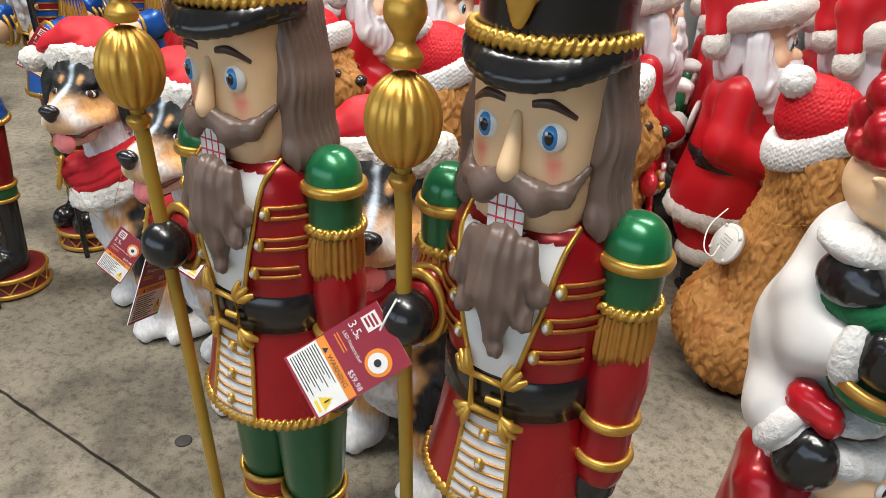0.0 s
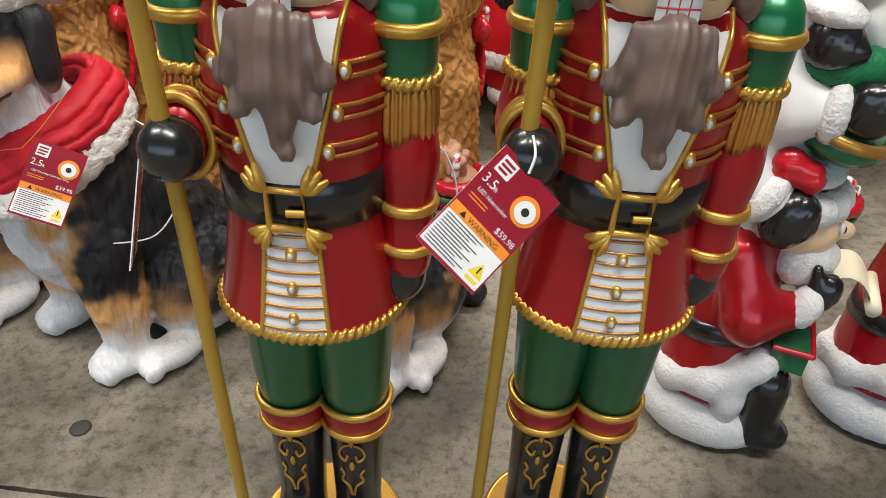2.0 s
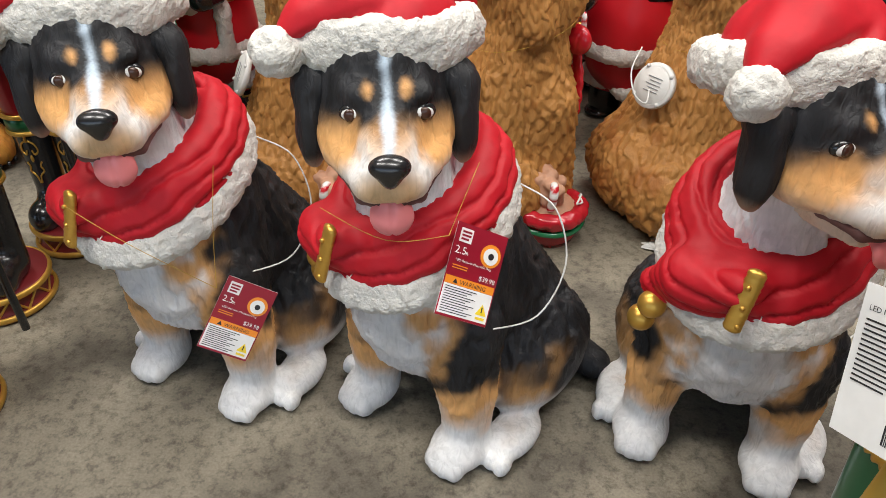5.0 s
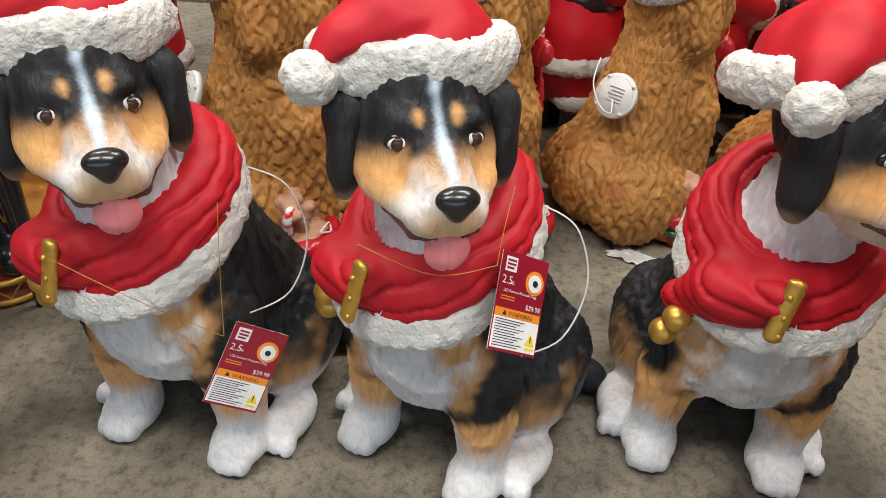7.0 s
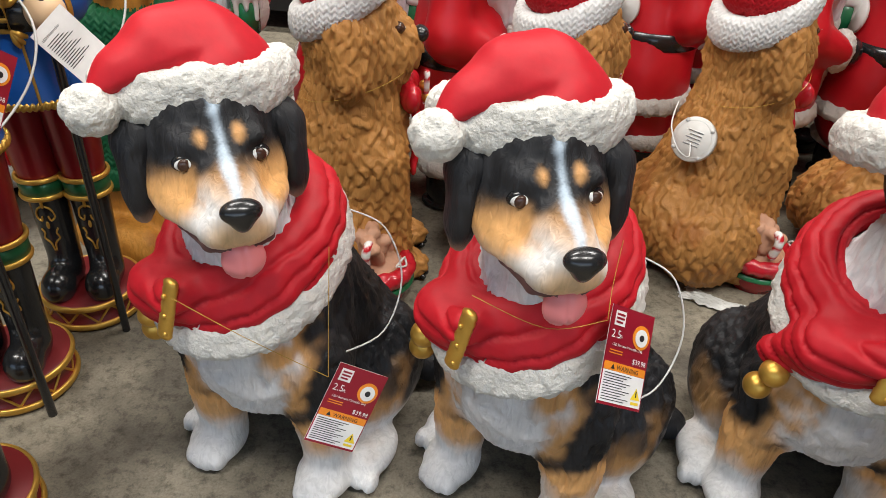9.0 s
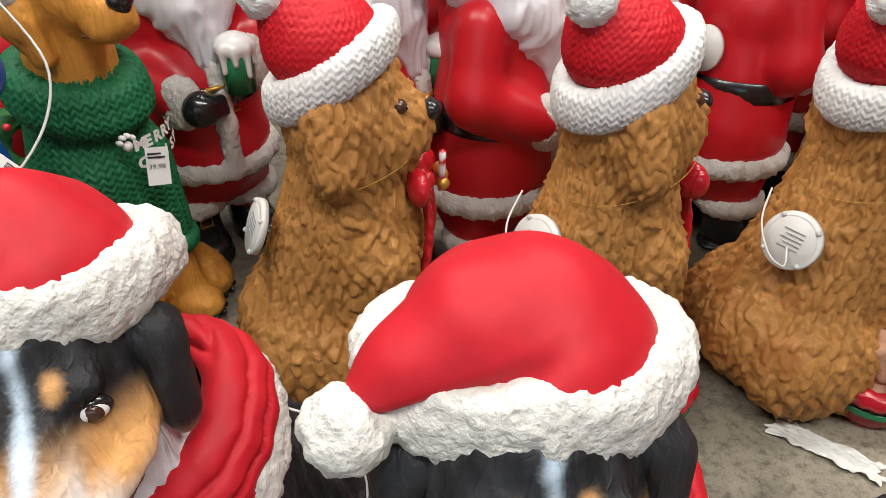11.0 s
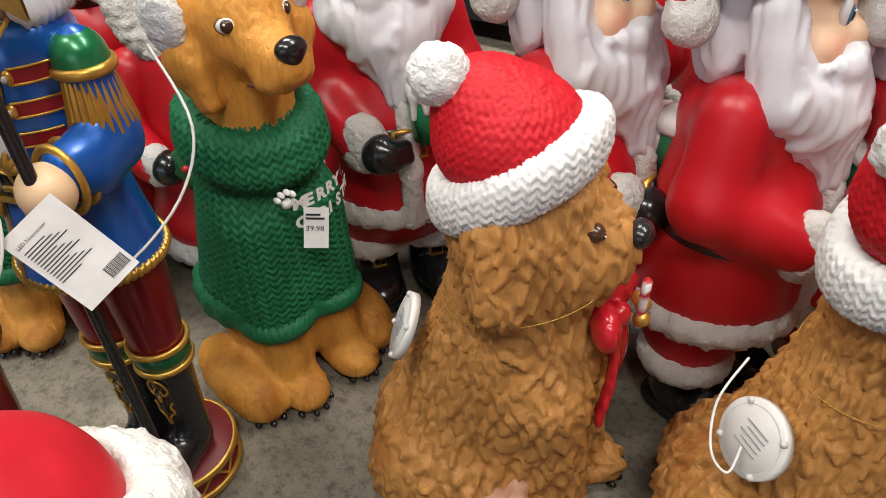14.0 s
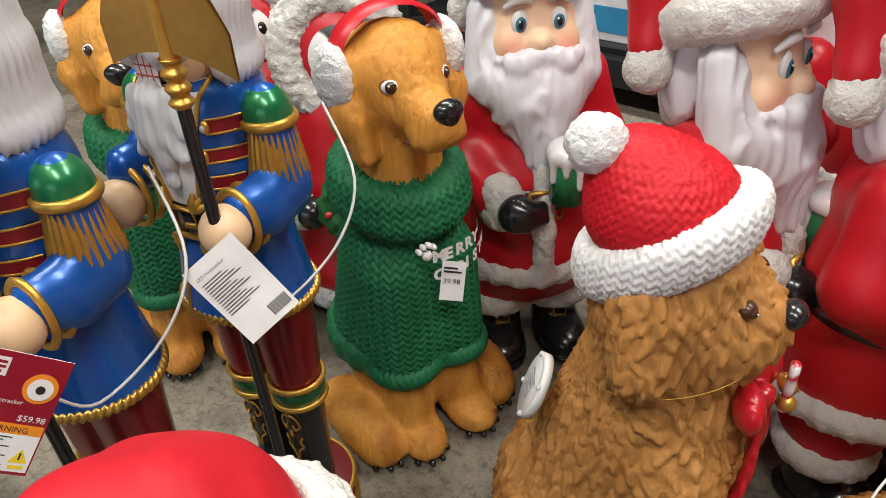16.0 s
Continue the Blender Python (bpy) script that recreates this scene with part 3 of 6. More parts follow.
        return blend(col, (0.72, 0.40, 0.13), tip * 0.75)

    g.clay(h, 0.0035, FUR, head_paint, lambda v, n: 0.3 * strands(v * 1.5, n))
    m = Clay(0.006)
    for s in (-1, 1):
        m.chain([to(s * 0.010, 0.116, -0.068), to(s * 0.030, 0.098, -0.070), to(s * 0.050, 0.062, -0.060), to(s * 0.060, 0.048, -0.048)], [0.006, 0.0065, 0.005, 0.003])
    g.clay(m, 0.003, MATTE, (0.13, 0.06, 0.055))
    t = Clay(0.012)
    t.chain([to(0, 0.075, -0.072), to(0, 0.108, -0.076), to(0, 0.118, -0.090)], [0.016, 0.015, 0.010])
    t.ell(to(0, 0.114, -0.086), (0.023, 0.009, 0.022), (0, 0, 45))
    g.clay(t, 0.003, SATIN, PINK, lambda v, n: -0.002 * (1 - step(np.abs(back(v)[:, 0]), 0.0, 0.004)))
    e = Clay(0.014)
    for s in (-1, 1):
        e.ell(to(s * 0.075, -0.006, 0.014), (0.026, 0.024, 0.024), (0, s * 15, 45))
        e.ell(to(s * 0.083, 0.000, -0.022), (0.017, 0.028, 0.044), (0, s * 6, 45))
        e.ell(to(s * 0.086, 0.004, -0.054), (0.014, 0.020, 0.030), (0, s * 4, 45))
    g.clay(e, 0.0038, FUR, lambda v: blend(SOOT, (0.34, 0.24, 0.17), 1 - step(back(v)[:, 2], -0.082, -0.058)), lambda v, n: 0.4 * strands(v, n))
    n_ = Clay(0.01)
    n_.ell(to(0, 0.139, -0.012), (0.021, 0.014, 0.0125), (0, 0, 45))
    n_.ell(to(0, 0.137, -0.024), (0.010, 0.012, 0.012), (0, 0, 45))
    g.clay(n_, 0.003, GLOSS, BLACK)
    f = to(0, 1, 0) - to(0, 0, 0)
    for s in (-1, 1):
        sd = to(s * 0.3, 1, 0.02) - to(0, 0, 0)
        p = to(s * 0.036, 0.0500, 0.003)
        g.ball(p, (0.0150, 0.008, 0.0105), GLOSS, BLACK, (0, s * 8, 45 + s * 14), n=12)
        g.ball(p + sd * 0.0025, (0.0118, 0.0075, 0.0078), GLOSS, WHITE, (0, s * 8, 45 + s * 14), n=12)
        g.ball(p + sd * 0.0068, (0.0072, 0.004, 0.0074), GLOSS, (0.05, 0.02, 0.012), (0, 0, 45), n=10)
        g.ball(p + sd * 0.0100 + np.array((-0.002, 0, 0.0025)), 0.0014, GLOSS, WHITE, n=6)
    # scarf and its fleece edge
    sc = Clay(0.02)
    tl = lambda x, y: 0.46 * y + 0.12 * x
    for z, rx, ry, tb in ((0.466, 0.082, 0.085, 0.012), (0.450, 0.090, 0.094, 0.016), (0.435, 0.098, 0.103, 0.016), (0.422, 0.104, 0.110, 0.014)):
        sc.ring((-0.005, 0.034, z), rx, ry, tb, tl)
    sc.chain([(-0.03, -0.088, 0.408), (-0.085, -0.055, 0.385), (-0.125, -0.012, 0.335)], [0.026, 0.032, 0.017])
    sc.chain([(-0.06, -0.07, 0.375), (-0.115, -0.025, 0.325)], [0.02, 0.012])
    def folds(v, n):
        q = v[:, 2] - 0.46 * v[:, 1] - 0.12 * v[:, 0]
        f = 1 - np.abs(np.sin(q * 135 + 2.6 * cloud(v * np.array((0.5, 0.5, 1)), 12, 2)))
        return -0.0075 * f ** 3 + 0.002 * cloud(v * np.array((0.5, 0.5, 1.5)), 34, 2) + 0.0005 * cloud(v, 130, 1)

    g.clay(sc, 0.004, MATTE, RED, folds)
    tr = Clay(0.012)
    for dz, rr, tb in ((0.0, 0.0, 0.014), (-0.017, 0.003, 0.014)):
        tr.ring((-0.003, 0.034, 0.408 + dz), 0.110 + rr, 0.117 + rr, tb, lambda x, y: 0.47 * y + 0.14 * x + 0.005 * math.cos(3 * x / 0.1), n=28)
    g.clay(tr, 0.0032, FUZZ, CREAM, lambda v, n: 1.0 * fleece(v, n))
    for q in ((0.055, -0.082, 0.352),):
        g.ball(q, 0.004, MATTE, (0.25, 0.24, 0.23), n=6)
    st = Clay(0.003)
    for q in range(9):
        st.ell((-0.020 - 0.00125 * q, -0.1005 - 0.0019 * q, 0.438 - 0.0082 * q), (0.0115, 0.0065, 0.0075), (0, 8, -12), k=0.002)
    g.clay(st, 0.003, GILT, GOLD)
    for z in (0.425, 0.40, 0.377):
        g.ball((-0.0255, -0.1150 + 0.22 * (z - 0.40), z), 0.0035, GILT, GOLD, n=6)
    g.ball((-0.130, -0.030, 0.283), 0.0185, GILT, GOLD)
    g.ball((-0.120, -0.042, 0.318), 0.0185, GILT, GOLD)
    # hat
    hat = Clay(0.028)
    hat.ell(to(0.002, -0.052, 0.058), (0.086, 0.082, 0.068))
    hat.chain([to(0.006, -0.05, 0.100), to(-0.038, -0.034, 0.096), to(-0.076, -0.020, 0.074), to(-0.104, -0.010, 0.054)], [0.032, 0.030, 0.024, 0.016])

    def hat_folds(v, n):
        q = back(v)
        crease = np.exp(-((q[:, 2] - 0.075 - 0.42 * (q[:, 0] + 0.06)) / 0.007) ** 2) * (1 - step(q[:, 0], -0.02, 0.02)) * step(q[:, 1], -0.06, -0.02)
        return 0.0025 * cloud(v, 20, 2) - 0.003 * np.abs(cloud(v * np.array((1, 1, 0.3)), 15, 1)) - 0.008 * crease

    g.clay(hat, 0.004, MATTE, RED, hat_folds)
    tm = Clay(0.012)
    P = [to(0.092 * math.cos(a), 0.078 * math.sin(a) - 0.062, 0.045 + 0.014 * math.sin(a) - 0.010 * math.sin(a) ** 2 * (math.sin(a) < 0) + 0.004 * math.cos(2 * a) + 0.002 * math.sin(5 * a)) for a in np.linspace(0, 2 * math.pi, 33)]
    W = [0.6 + 0.4 * max(0, math.sin(a)) for a in np.linspace(0, 2 * math.pi, 33)]
    for dz, tb in ((-0.012, 0.0150), (0.004, 0.0160), (0.018, 0.0135)):
        tm.chain([q + np.array((0, 0, dz * w)) for q, w in zip(P, W)], [tb * (0.85 + 0.15 * w) for w in W])
    tm.ell(to(-0.114, 0.0, 0.050), (0.0275, 0.026, 0.0265))
    g.clay(tm, 0.0032, FUZZ, CREAM, lambda v, n: fleece(v, n) + 0.0012 * cloud(v, 45, 1))
    g.ball(to(0.0, 0.0325, 0.070), 0.0035, MATTE, (0.25, 0.24, 0.23), n=6)
    return g.build("dog_statue")


def doodle():
    g = Figure()
    to, back = frame_of((0.0, -0.01, 0.53), 5)
    c = Clay(0.035)
    c.cap((0.0, 0.0, 0.43), (0, 0.05, 0.16), 0.085, 0.132)
    c.ell((0, 0.10, 0.12), (0.14, 0.115, 0.115)).ell((0, -0.035, 0.33), (0.09, 0.075, 0.11))
    for s in (-1, 1):
        c.ell((s * 0.115, 0.07, 0.10), (0.06, 0.115, 0.095))
        c.cap((s * 0.06, -0.055, 0.28), (s * 0.062, -0.08, 0.04), 0.056, 0.044)
        c.ell((s * 0.062, -0.105, 0.03), (0.045, 0.055, 0.03), k=0.015)
        c.ell((s * 0.135, -0.04, 0.03), (0.042, 0.07, 0.03), k=0.015)
    c.cap((0, 0, 0.42), to(0, 0, -0.02), 0.075, 0.075)
    c.ell(to(0, -0.01, -0.005), (0.094, 0.092, 0.09))
    c.ell(to(0, 0.072, -0.034), (0.054, 0.052, 0.048)).ell(to(0, 0.045, -0.058), (0.070, 0.06, 0.052))
    for s in (-1, 1):
        c.ell(to(s * 0.032, 0.050, 0.044), (0.03, 0.022, 0.012), k=0.015)
    for s in (-1, 1):
        c.chain([to(s * 0.080, -0.025, 0.01), to(s * 0.092, -0.018, -0.075)], [0.026, 0.030])

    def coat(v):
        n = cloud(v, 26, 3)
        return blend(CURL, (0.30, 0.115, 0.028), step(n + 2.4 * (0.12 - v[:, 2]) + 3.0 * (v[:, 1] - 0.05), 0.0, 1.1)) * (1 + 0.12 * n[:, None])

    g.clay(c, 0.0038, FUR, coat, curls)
    g.ball(to(0, 0.122, -0.014), (0.021, 0.016, 0.016), GLOSS, BLACK, (0, 0, 5))
    for s in (-1, 1):
        sd = to(s * 0.6, 1, 0) - to(0, 0, 0)
        eye(g, to(s * 0.045, 0.076, 0.010), sd, 0.0115, (0.06, 0.025, 0.012), white=False)
        for f in (-0.03, -0.01, 0.01, 0.03):
            g.ball((s * 0.062 + f * 0.9, -0.158 + abs(f) * 0.3, 0.012), (0.005, 0.007, 0.006), GLOSS, BLACK, n=6)
    # knitted hat
    hat = Clay(0.02)
    T = lambda y: 0.5 * y
    hat.ell(to(0, -0.03, 0.09), (0.082, 0.085, 0.075)).ell(to(0, -0.06, 0.13), (0.052, 0.052, 0.045))
    hc = to(0, -0.03, 0)
    g.clay(hat, 0.0028, MATTE, SANTA_RED, knit(hc[0], hc[1], 0.0145, 0.0105, 0.0042))
    tm = Clay(0.012)
    P = [to(0.080 * math.cos(a), 0.082 * math.sin(a) - 0.022, 0.055 + T(0.092 * math.sin(a))) for a in np.linspace(0, 2 * math.pi, 29)]
    for dz, rr in ((-0.016, 0.013), (0.0, 0.0155), (0.016, 0.0135)):
        tm.chain([p + np.array((0, 0, dz)) for p in P], [rr] * 29)
    g.clay(tm, 0.0028, MATTE, WHITE, knit(hc[0], hc[1], 0.0145, 0.0105, 0.0048))
    pm = Clay(0.01).ell(to(-0.022, -0.10, 0.162), (0.033, 0.033, 0.033))
    g.clay(pm, 0.003, FUZZ, WHITE, lambda v, n: 1.1 * fleece(v * 0.8, n))
    g.ball(to(-0.066, 0.045, 0.085), 0.004, MATTE, (0.25, 0.25, 0.25), n=6)
    # battery cover
    d = np.array((-0.36, 0.85, 0.42))
    d /= np.linalg.norm(d)
    tilt = (-math.degrees(math.acos(d[2])), 0, math.degrees(math.atan2(d[1], d[0])) - 90)
    pc = np.array((-0.05, 0.140, 0.335))
    for rr, z0, z1, mat, col in ((0.046, 0, 0.011, SATIN, (0.66, 0.65, 0.62)), (0.039, 0.011, 0.0125, SATIN, (0.62, 0.61, 0.58))):
        g.lathe([(0.0, z0), (rr, z0), (rr, z1 - 0.002), (rr - 0.002, z1), (0.0, z1)], mat, col, pc, turn=tilt)
    R = rot3(*tilt)
    for a in range(4):
        q = R @ np.array((0.042 * math.cos(a * 1.57 + 0.7), 0.042 * math.sin(a * 1.57 + 0.7), 0.011)) + pc
        g.ball(q, 0.0045, SATIN, (0.55, 0.54, 0.52), n=6)
    for i in range(5):
        a = R @ np.array((-0.018, -0.016 + i * 0.007, 0.0135)) + pc
        b = R @ np.array((0.016 - 0.006 * (i % 2), -0.016 + i * 0.007, 0.0135)) + pc
        g.tube([a, b], 0.0009, CARD, (0.25, 0.25, 0.26), n=4)
    # bow, bells and ribbons on the chest
    b = Clay(0.008)
    b.ell((-0.030, -0.112, 0.402), (0.036, 0.018, 0.032), (0, 12, 25)).ell((0.042, -0.112, 0.402), (0.034, 0.018, 0.028), (0, -12, -25)).ell((0.006, -0.124, 0.396), (0.014, 0.013, 0.016))
    for k in range(6):
        f = k / 5
        b.ell((-0.006 - 0.034 * f, -0.120 - 0.008 * math.sin(3 * f), 0.38 - 0.125 * f), (0.017, 0.007, 0.017), (0, 12, 14), k=0.01)
        b.ell((0.016 + 0.016 * f, -0.124 - 0.006 * math.sin(3 * f), 0.38 - 0.105 * f), (0.014, 0.006, 0.015), (0, -8, -10), k=0.01)
    g.clay(b, 0.0035, GLOSS, RED, lambda v, n: -0.0025 * (1 - np.abs(np.sin(v[:, 0] * 160 + 12 * v[:, 2]))) ** 4)
    for q in ((0.03, -0.142, 0.405), (0.045, -0.145, 0.385), (0.02, -0.148, 0.382)):
        g.ball(q, 0.011, GILT, GOLD, n=10)
    g.tube([(0.02, -0.145, 0.37), (0.022, -0.147, 0.42), (0.03, -0.147, 0.432), (0.038, -0.146, 0.425)], 0.006, GLOSS, lambda v: blend(WHITE, RED, (np.sin(v[:, 2] * 420) > 0.3) * 1.0), fine=6)
    # basket of gingerbread at the feet
    o = np.array((-0.13, -0.05, 0.0))
    g.lathe([(0.0, 0.0), (0.056, 0.0), (0.066, 0.022), (0.072, 0.055)], GLOSS, (0.38, 0.008, 0.016), o, n=28)
    g.tube([o + np.array((0.071 * math.cos(t), 0.071 * math.sin(t), 0.045)) for t in np.arange(36) * 2 * math.pi / 36], 0.0075, GLOSS, (0.012, 0.16, 0.06), loop=True)
    bs = Clay(0.008).ring(o + np.array((0, 0, 0.072)), 0.066, 0.066, 0.016)
    g.clay(bs, 0.004, GLOSS, (0.42, 0.01, 0.02), lambda v, n: 0.003 * cloud(v, 60, 2))
    gb = Clay(0.005)
    gb.ell(o + np.array((0, 0, 0.07)), (0.058, 0.058, 0.03))
    rnd = random.Random(3)
    for i in range(14):
        aa = i * 0.45 + rnd.uniform(-0.2, 0.2)
        rr = rnd.uniform(0.0, 0.036)
        p = o + np.array((rr * math.cos(aa * 2.4), rr * math.sin(aa * 2.4), 0.085 + rnd.uniform(0, 0.03)))
        q = p + np.array((rnd.uniform(-0.02, 0.02), rnd.uniform(-0.02, 0.02), rnd.uniform(0.02, 0.045)))
        gb.cap(p, q, 0.015, 0.0125)
        gb.ell(q, (0.016, 0.016, 0.012))
    g.clay(gb, 0.0032, MATTE, (0.46, 0.25, 0.16), lambda v, n: 0.0012 * cloud(v, 160, 2))
    g.tube([o + np.array(q) for q in ((-0.045, -0.04, 0.10), (-0.03, -0.055, 0.112), (-0.015, -0.058, 0.10), (-0.03, -0.06, 0.092), (-0.045, -0.04, 0.10))], 0.0022, MATTE, WHITE, n=5, fine=4)
    g.tube([o + np.array(q) for q in ((-0.05, 0.02, 0.10), (-0.058, 0.02, 0.135), (-0.045, 0.015, 0.15), (-0.03, 0.012, 0.14))], 0.0095, GLOSS, lambda v: blend(WHITE, RED, (np.sin(v[:, 2] * 260) > 0.55) * 1.0), n=10, fine=6)
    return g.build("poodle_statue")


def retriever():
    g = Figure()
    to, back = frame_of((0, 0.0, 0.665), 0)
    c = Clay(0.03)
    c.ell((0, 0.05, 0.14), (0.112, 0.11, 0.12)).cap((0, 0.02, 0.5), to(0, 0, -0.04), 0.075, 0.06)
    for s in (-1, 1):
        c.cap((s * 0.05, -0.022, 0.22), (s * 0.056, -0.045, 0.05), 0.042, 0.042)
        c.ell((s * 0.056, -0.072, 0.035), (0.044, 0.058, 0.035), k=0.015)
        c.ell((s * 0.125, 0.02, 0.05), (0.055, 0.11, 0.05), k=0.02)
        c.ell((s * 0.122, -0.045, 0.034), (0.044, 0.05, 0.034), k=0.015)
    c.ell(to(0, 0.0, 0.015), (0.075, 0.08, 0.072))
    c.cap(to(0, 0.05, -0.012), to(0, 0.115, -0.03), 0.043, 0.032)
    c.cap(to(0, 0.04, -0.05), to(0, 0.1, -0.056), 0.03, 0.02, k=0.01)
    for s in (-1, 1):
        c.ell(to(s * 0.02, 0.105, -0.045), (0.02, 0.028, 0.022), k=0.01)
        c.chain([to(s * 0.07, 0.0, 0.04), to(s * 0.082, 0.012, -0.03), to(s * 0.074, 0.03, -0.085)], [0.02, 0.027, 0.018], k=0.015)

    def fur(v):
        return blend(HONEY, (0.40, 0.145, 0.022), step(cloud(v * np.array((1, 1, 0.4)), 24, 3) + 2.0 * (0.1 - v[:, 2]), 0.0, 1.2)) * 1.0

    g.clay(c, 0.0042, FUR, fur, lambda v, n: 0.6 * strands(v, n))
    n_ = Clay(0.01).ell(to(0, 0.138, -0.004), (0.023, 0.015, 0.016)).ell(to(0, 0.136, -0.018), (0.012, 0.012, 0.012))
    g.clay(n_, 0.003, GLOSS, BLACK)
    g.tube([to(-0.04, 0.085, -0.055), to(-0.015, 0.125, -0.058), to(0, 0.134, -0.045), to(0.015, 0.125, -0.058), to(0.04, 0.085, -0.055)], 0.003, MATTE, (0.12, 0.04, 0.02), n=6, fine=5)
    for s in (-1, 1):
        p, sd = to(s * 0.040, 0.062, 0.018), np.array((s * 0.55, -1, 0.1))
        sd /= np.linalg.norm(sd)
        g.ball(p, (0.0165, 0.009, 0.0125), GLOSS, (0.2, 0.07, 0.015), (0, 0, s * 28), n=12)
        g.ball(p + sd * 0.003, (0.014, 0.009, 0.0105), GLOSS, WHITE, (0, 0, s * 28), n=12)
        g.ball(p + sd * 0.008, (0.009, 0.0055, 0.009), GLOSS, (0.05, 0.02, 0.01), (0, 0, s * 28), n=10)
        g.ball(p + sd * 0.0125 + np.array((-0.003, 0, 0.004)), 0.0018, GLOSS, WHITE, n=6)
        for base, n in (((s * 0.056, -0.127, 0.014), 4), ((s * 0.122, -0.092, 0.013), 4)):
            for i in range(n):
                q = (i - 1.5) * 0.021
                g.ball((base[0] + q, base[1] + 6 * q * q * 3, base[2]), (0.0055, 0.008, 0.007), GLOSS, BLACK, n=6)
        # earmuffs
        em = Clay(0.01).ell(to(s * 0.092, -0.005, 0.025), (0.022, 0.042, 0.048))
        g.clay(em, 0.003, FUZZ, WHITE, lambda v, n: 0.8 * fleece(v, n))
    bd = [to(0.083 * math.cos(a), -0.008, 0.05 + 0.058 * math.sin(a)) for a in np.linspace(0.0, math.pi, 17)]
    P = np.array([[p + np.array((0, y, 0)) + (p - to(0, -0.008, 0.03)) * (0.05 if abs(y) < 0.018 else -0.02) for y in (-0.02, -0.014, 0, 0.014, 0.02)] for p in bd])
    g.sheet(P, SATIN, (0.5, 0.012, 0.02))
    # sweater
    sw = Clay(0.03)
    sw.cap((0, 0.02, 0.49), (0, 0.045, 0.27), 0.085, 0.115).ell((0, 0.05, 0.22), (0.122, 0.122, 0.055))
    for s in (-1, 1):
        sw.cap((s * 0.046, -0.022, 0.36), (s * 0.05, -0.028, 0.20), 0.056, 0.055)
    g.clay(sw, 0.003, MATTE, SWEATER, knit(0, 0.03, 0.016, 0.0125, 0.0075))
    cl = Clay(0.015).ring((0, 0.015, 0.515), 0.078, 0.078, 0.027, lambda x, y: 0.3 * y).ring((0, 0.015, 0.49), 0.086, 0.088, 0.022, lambda x, y: 0.3 * y)
    g.clay(cl, 0.003, MATTE, SWEATER, knit(0, 0.015, 0.016, 0.0125, 0.0065))
    hm = Clay(0.012)
    hm.ring((0, 0.055, 0.185), 0.118, 0.115, 0.018, lambda x, y: 0.05 * y).ring((0, 0.055, 0.205), 0.12, 0.117, 0.016, lambda x, y: 0.05 * y)
    for s in (-1, 1):
        hm.ring((s * 0.05, -0.03, 0.178), 0.046, 0.046, 0.016)
    g.clay(hm, 0.003, MATTE, SWEATER, knit(0, 0.0, 0.010, 0.022, 0.003))
    # paw mark
    for x, z, r in ((-0.018, 0.432, 0.0085), (-0.031, 0.443, 0.0045), (-0.024, 0.449, 0.0045), (-0.014, 0.449, 0.0045), (-0.006, 0.443, 0.0045)):
        g.ball((x - 0.015, -0.108, z), (r, 0.008, r), MATTE, WHITE, n=8)
    return g.build("retriever_statue")


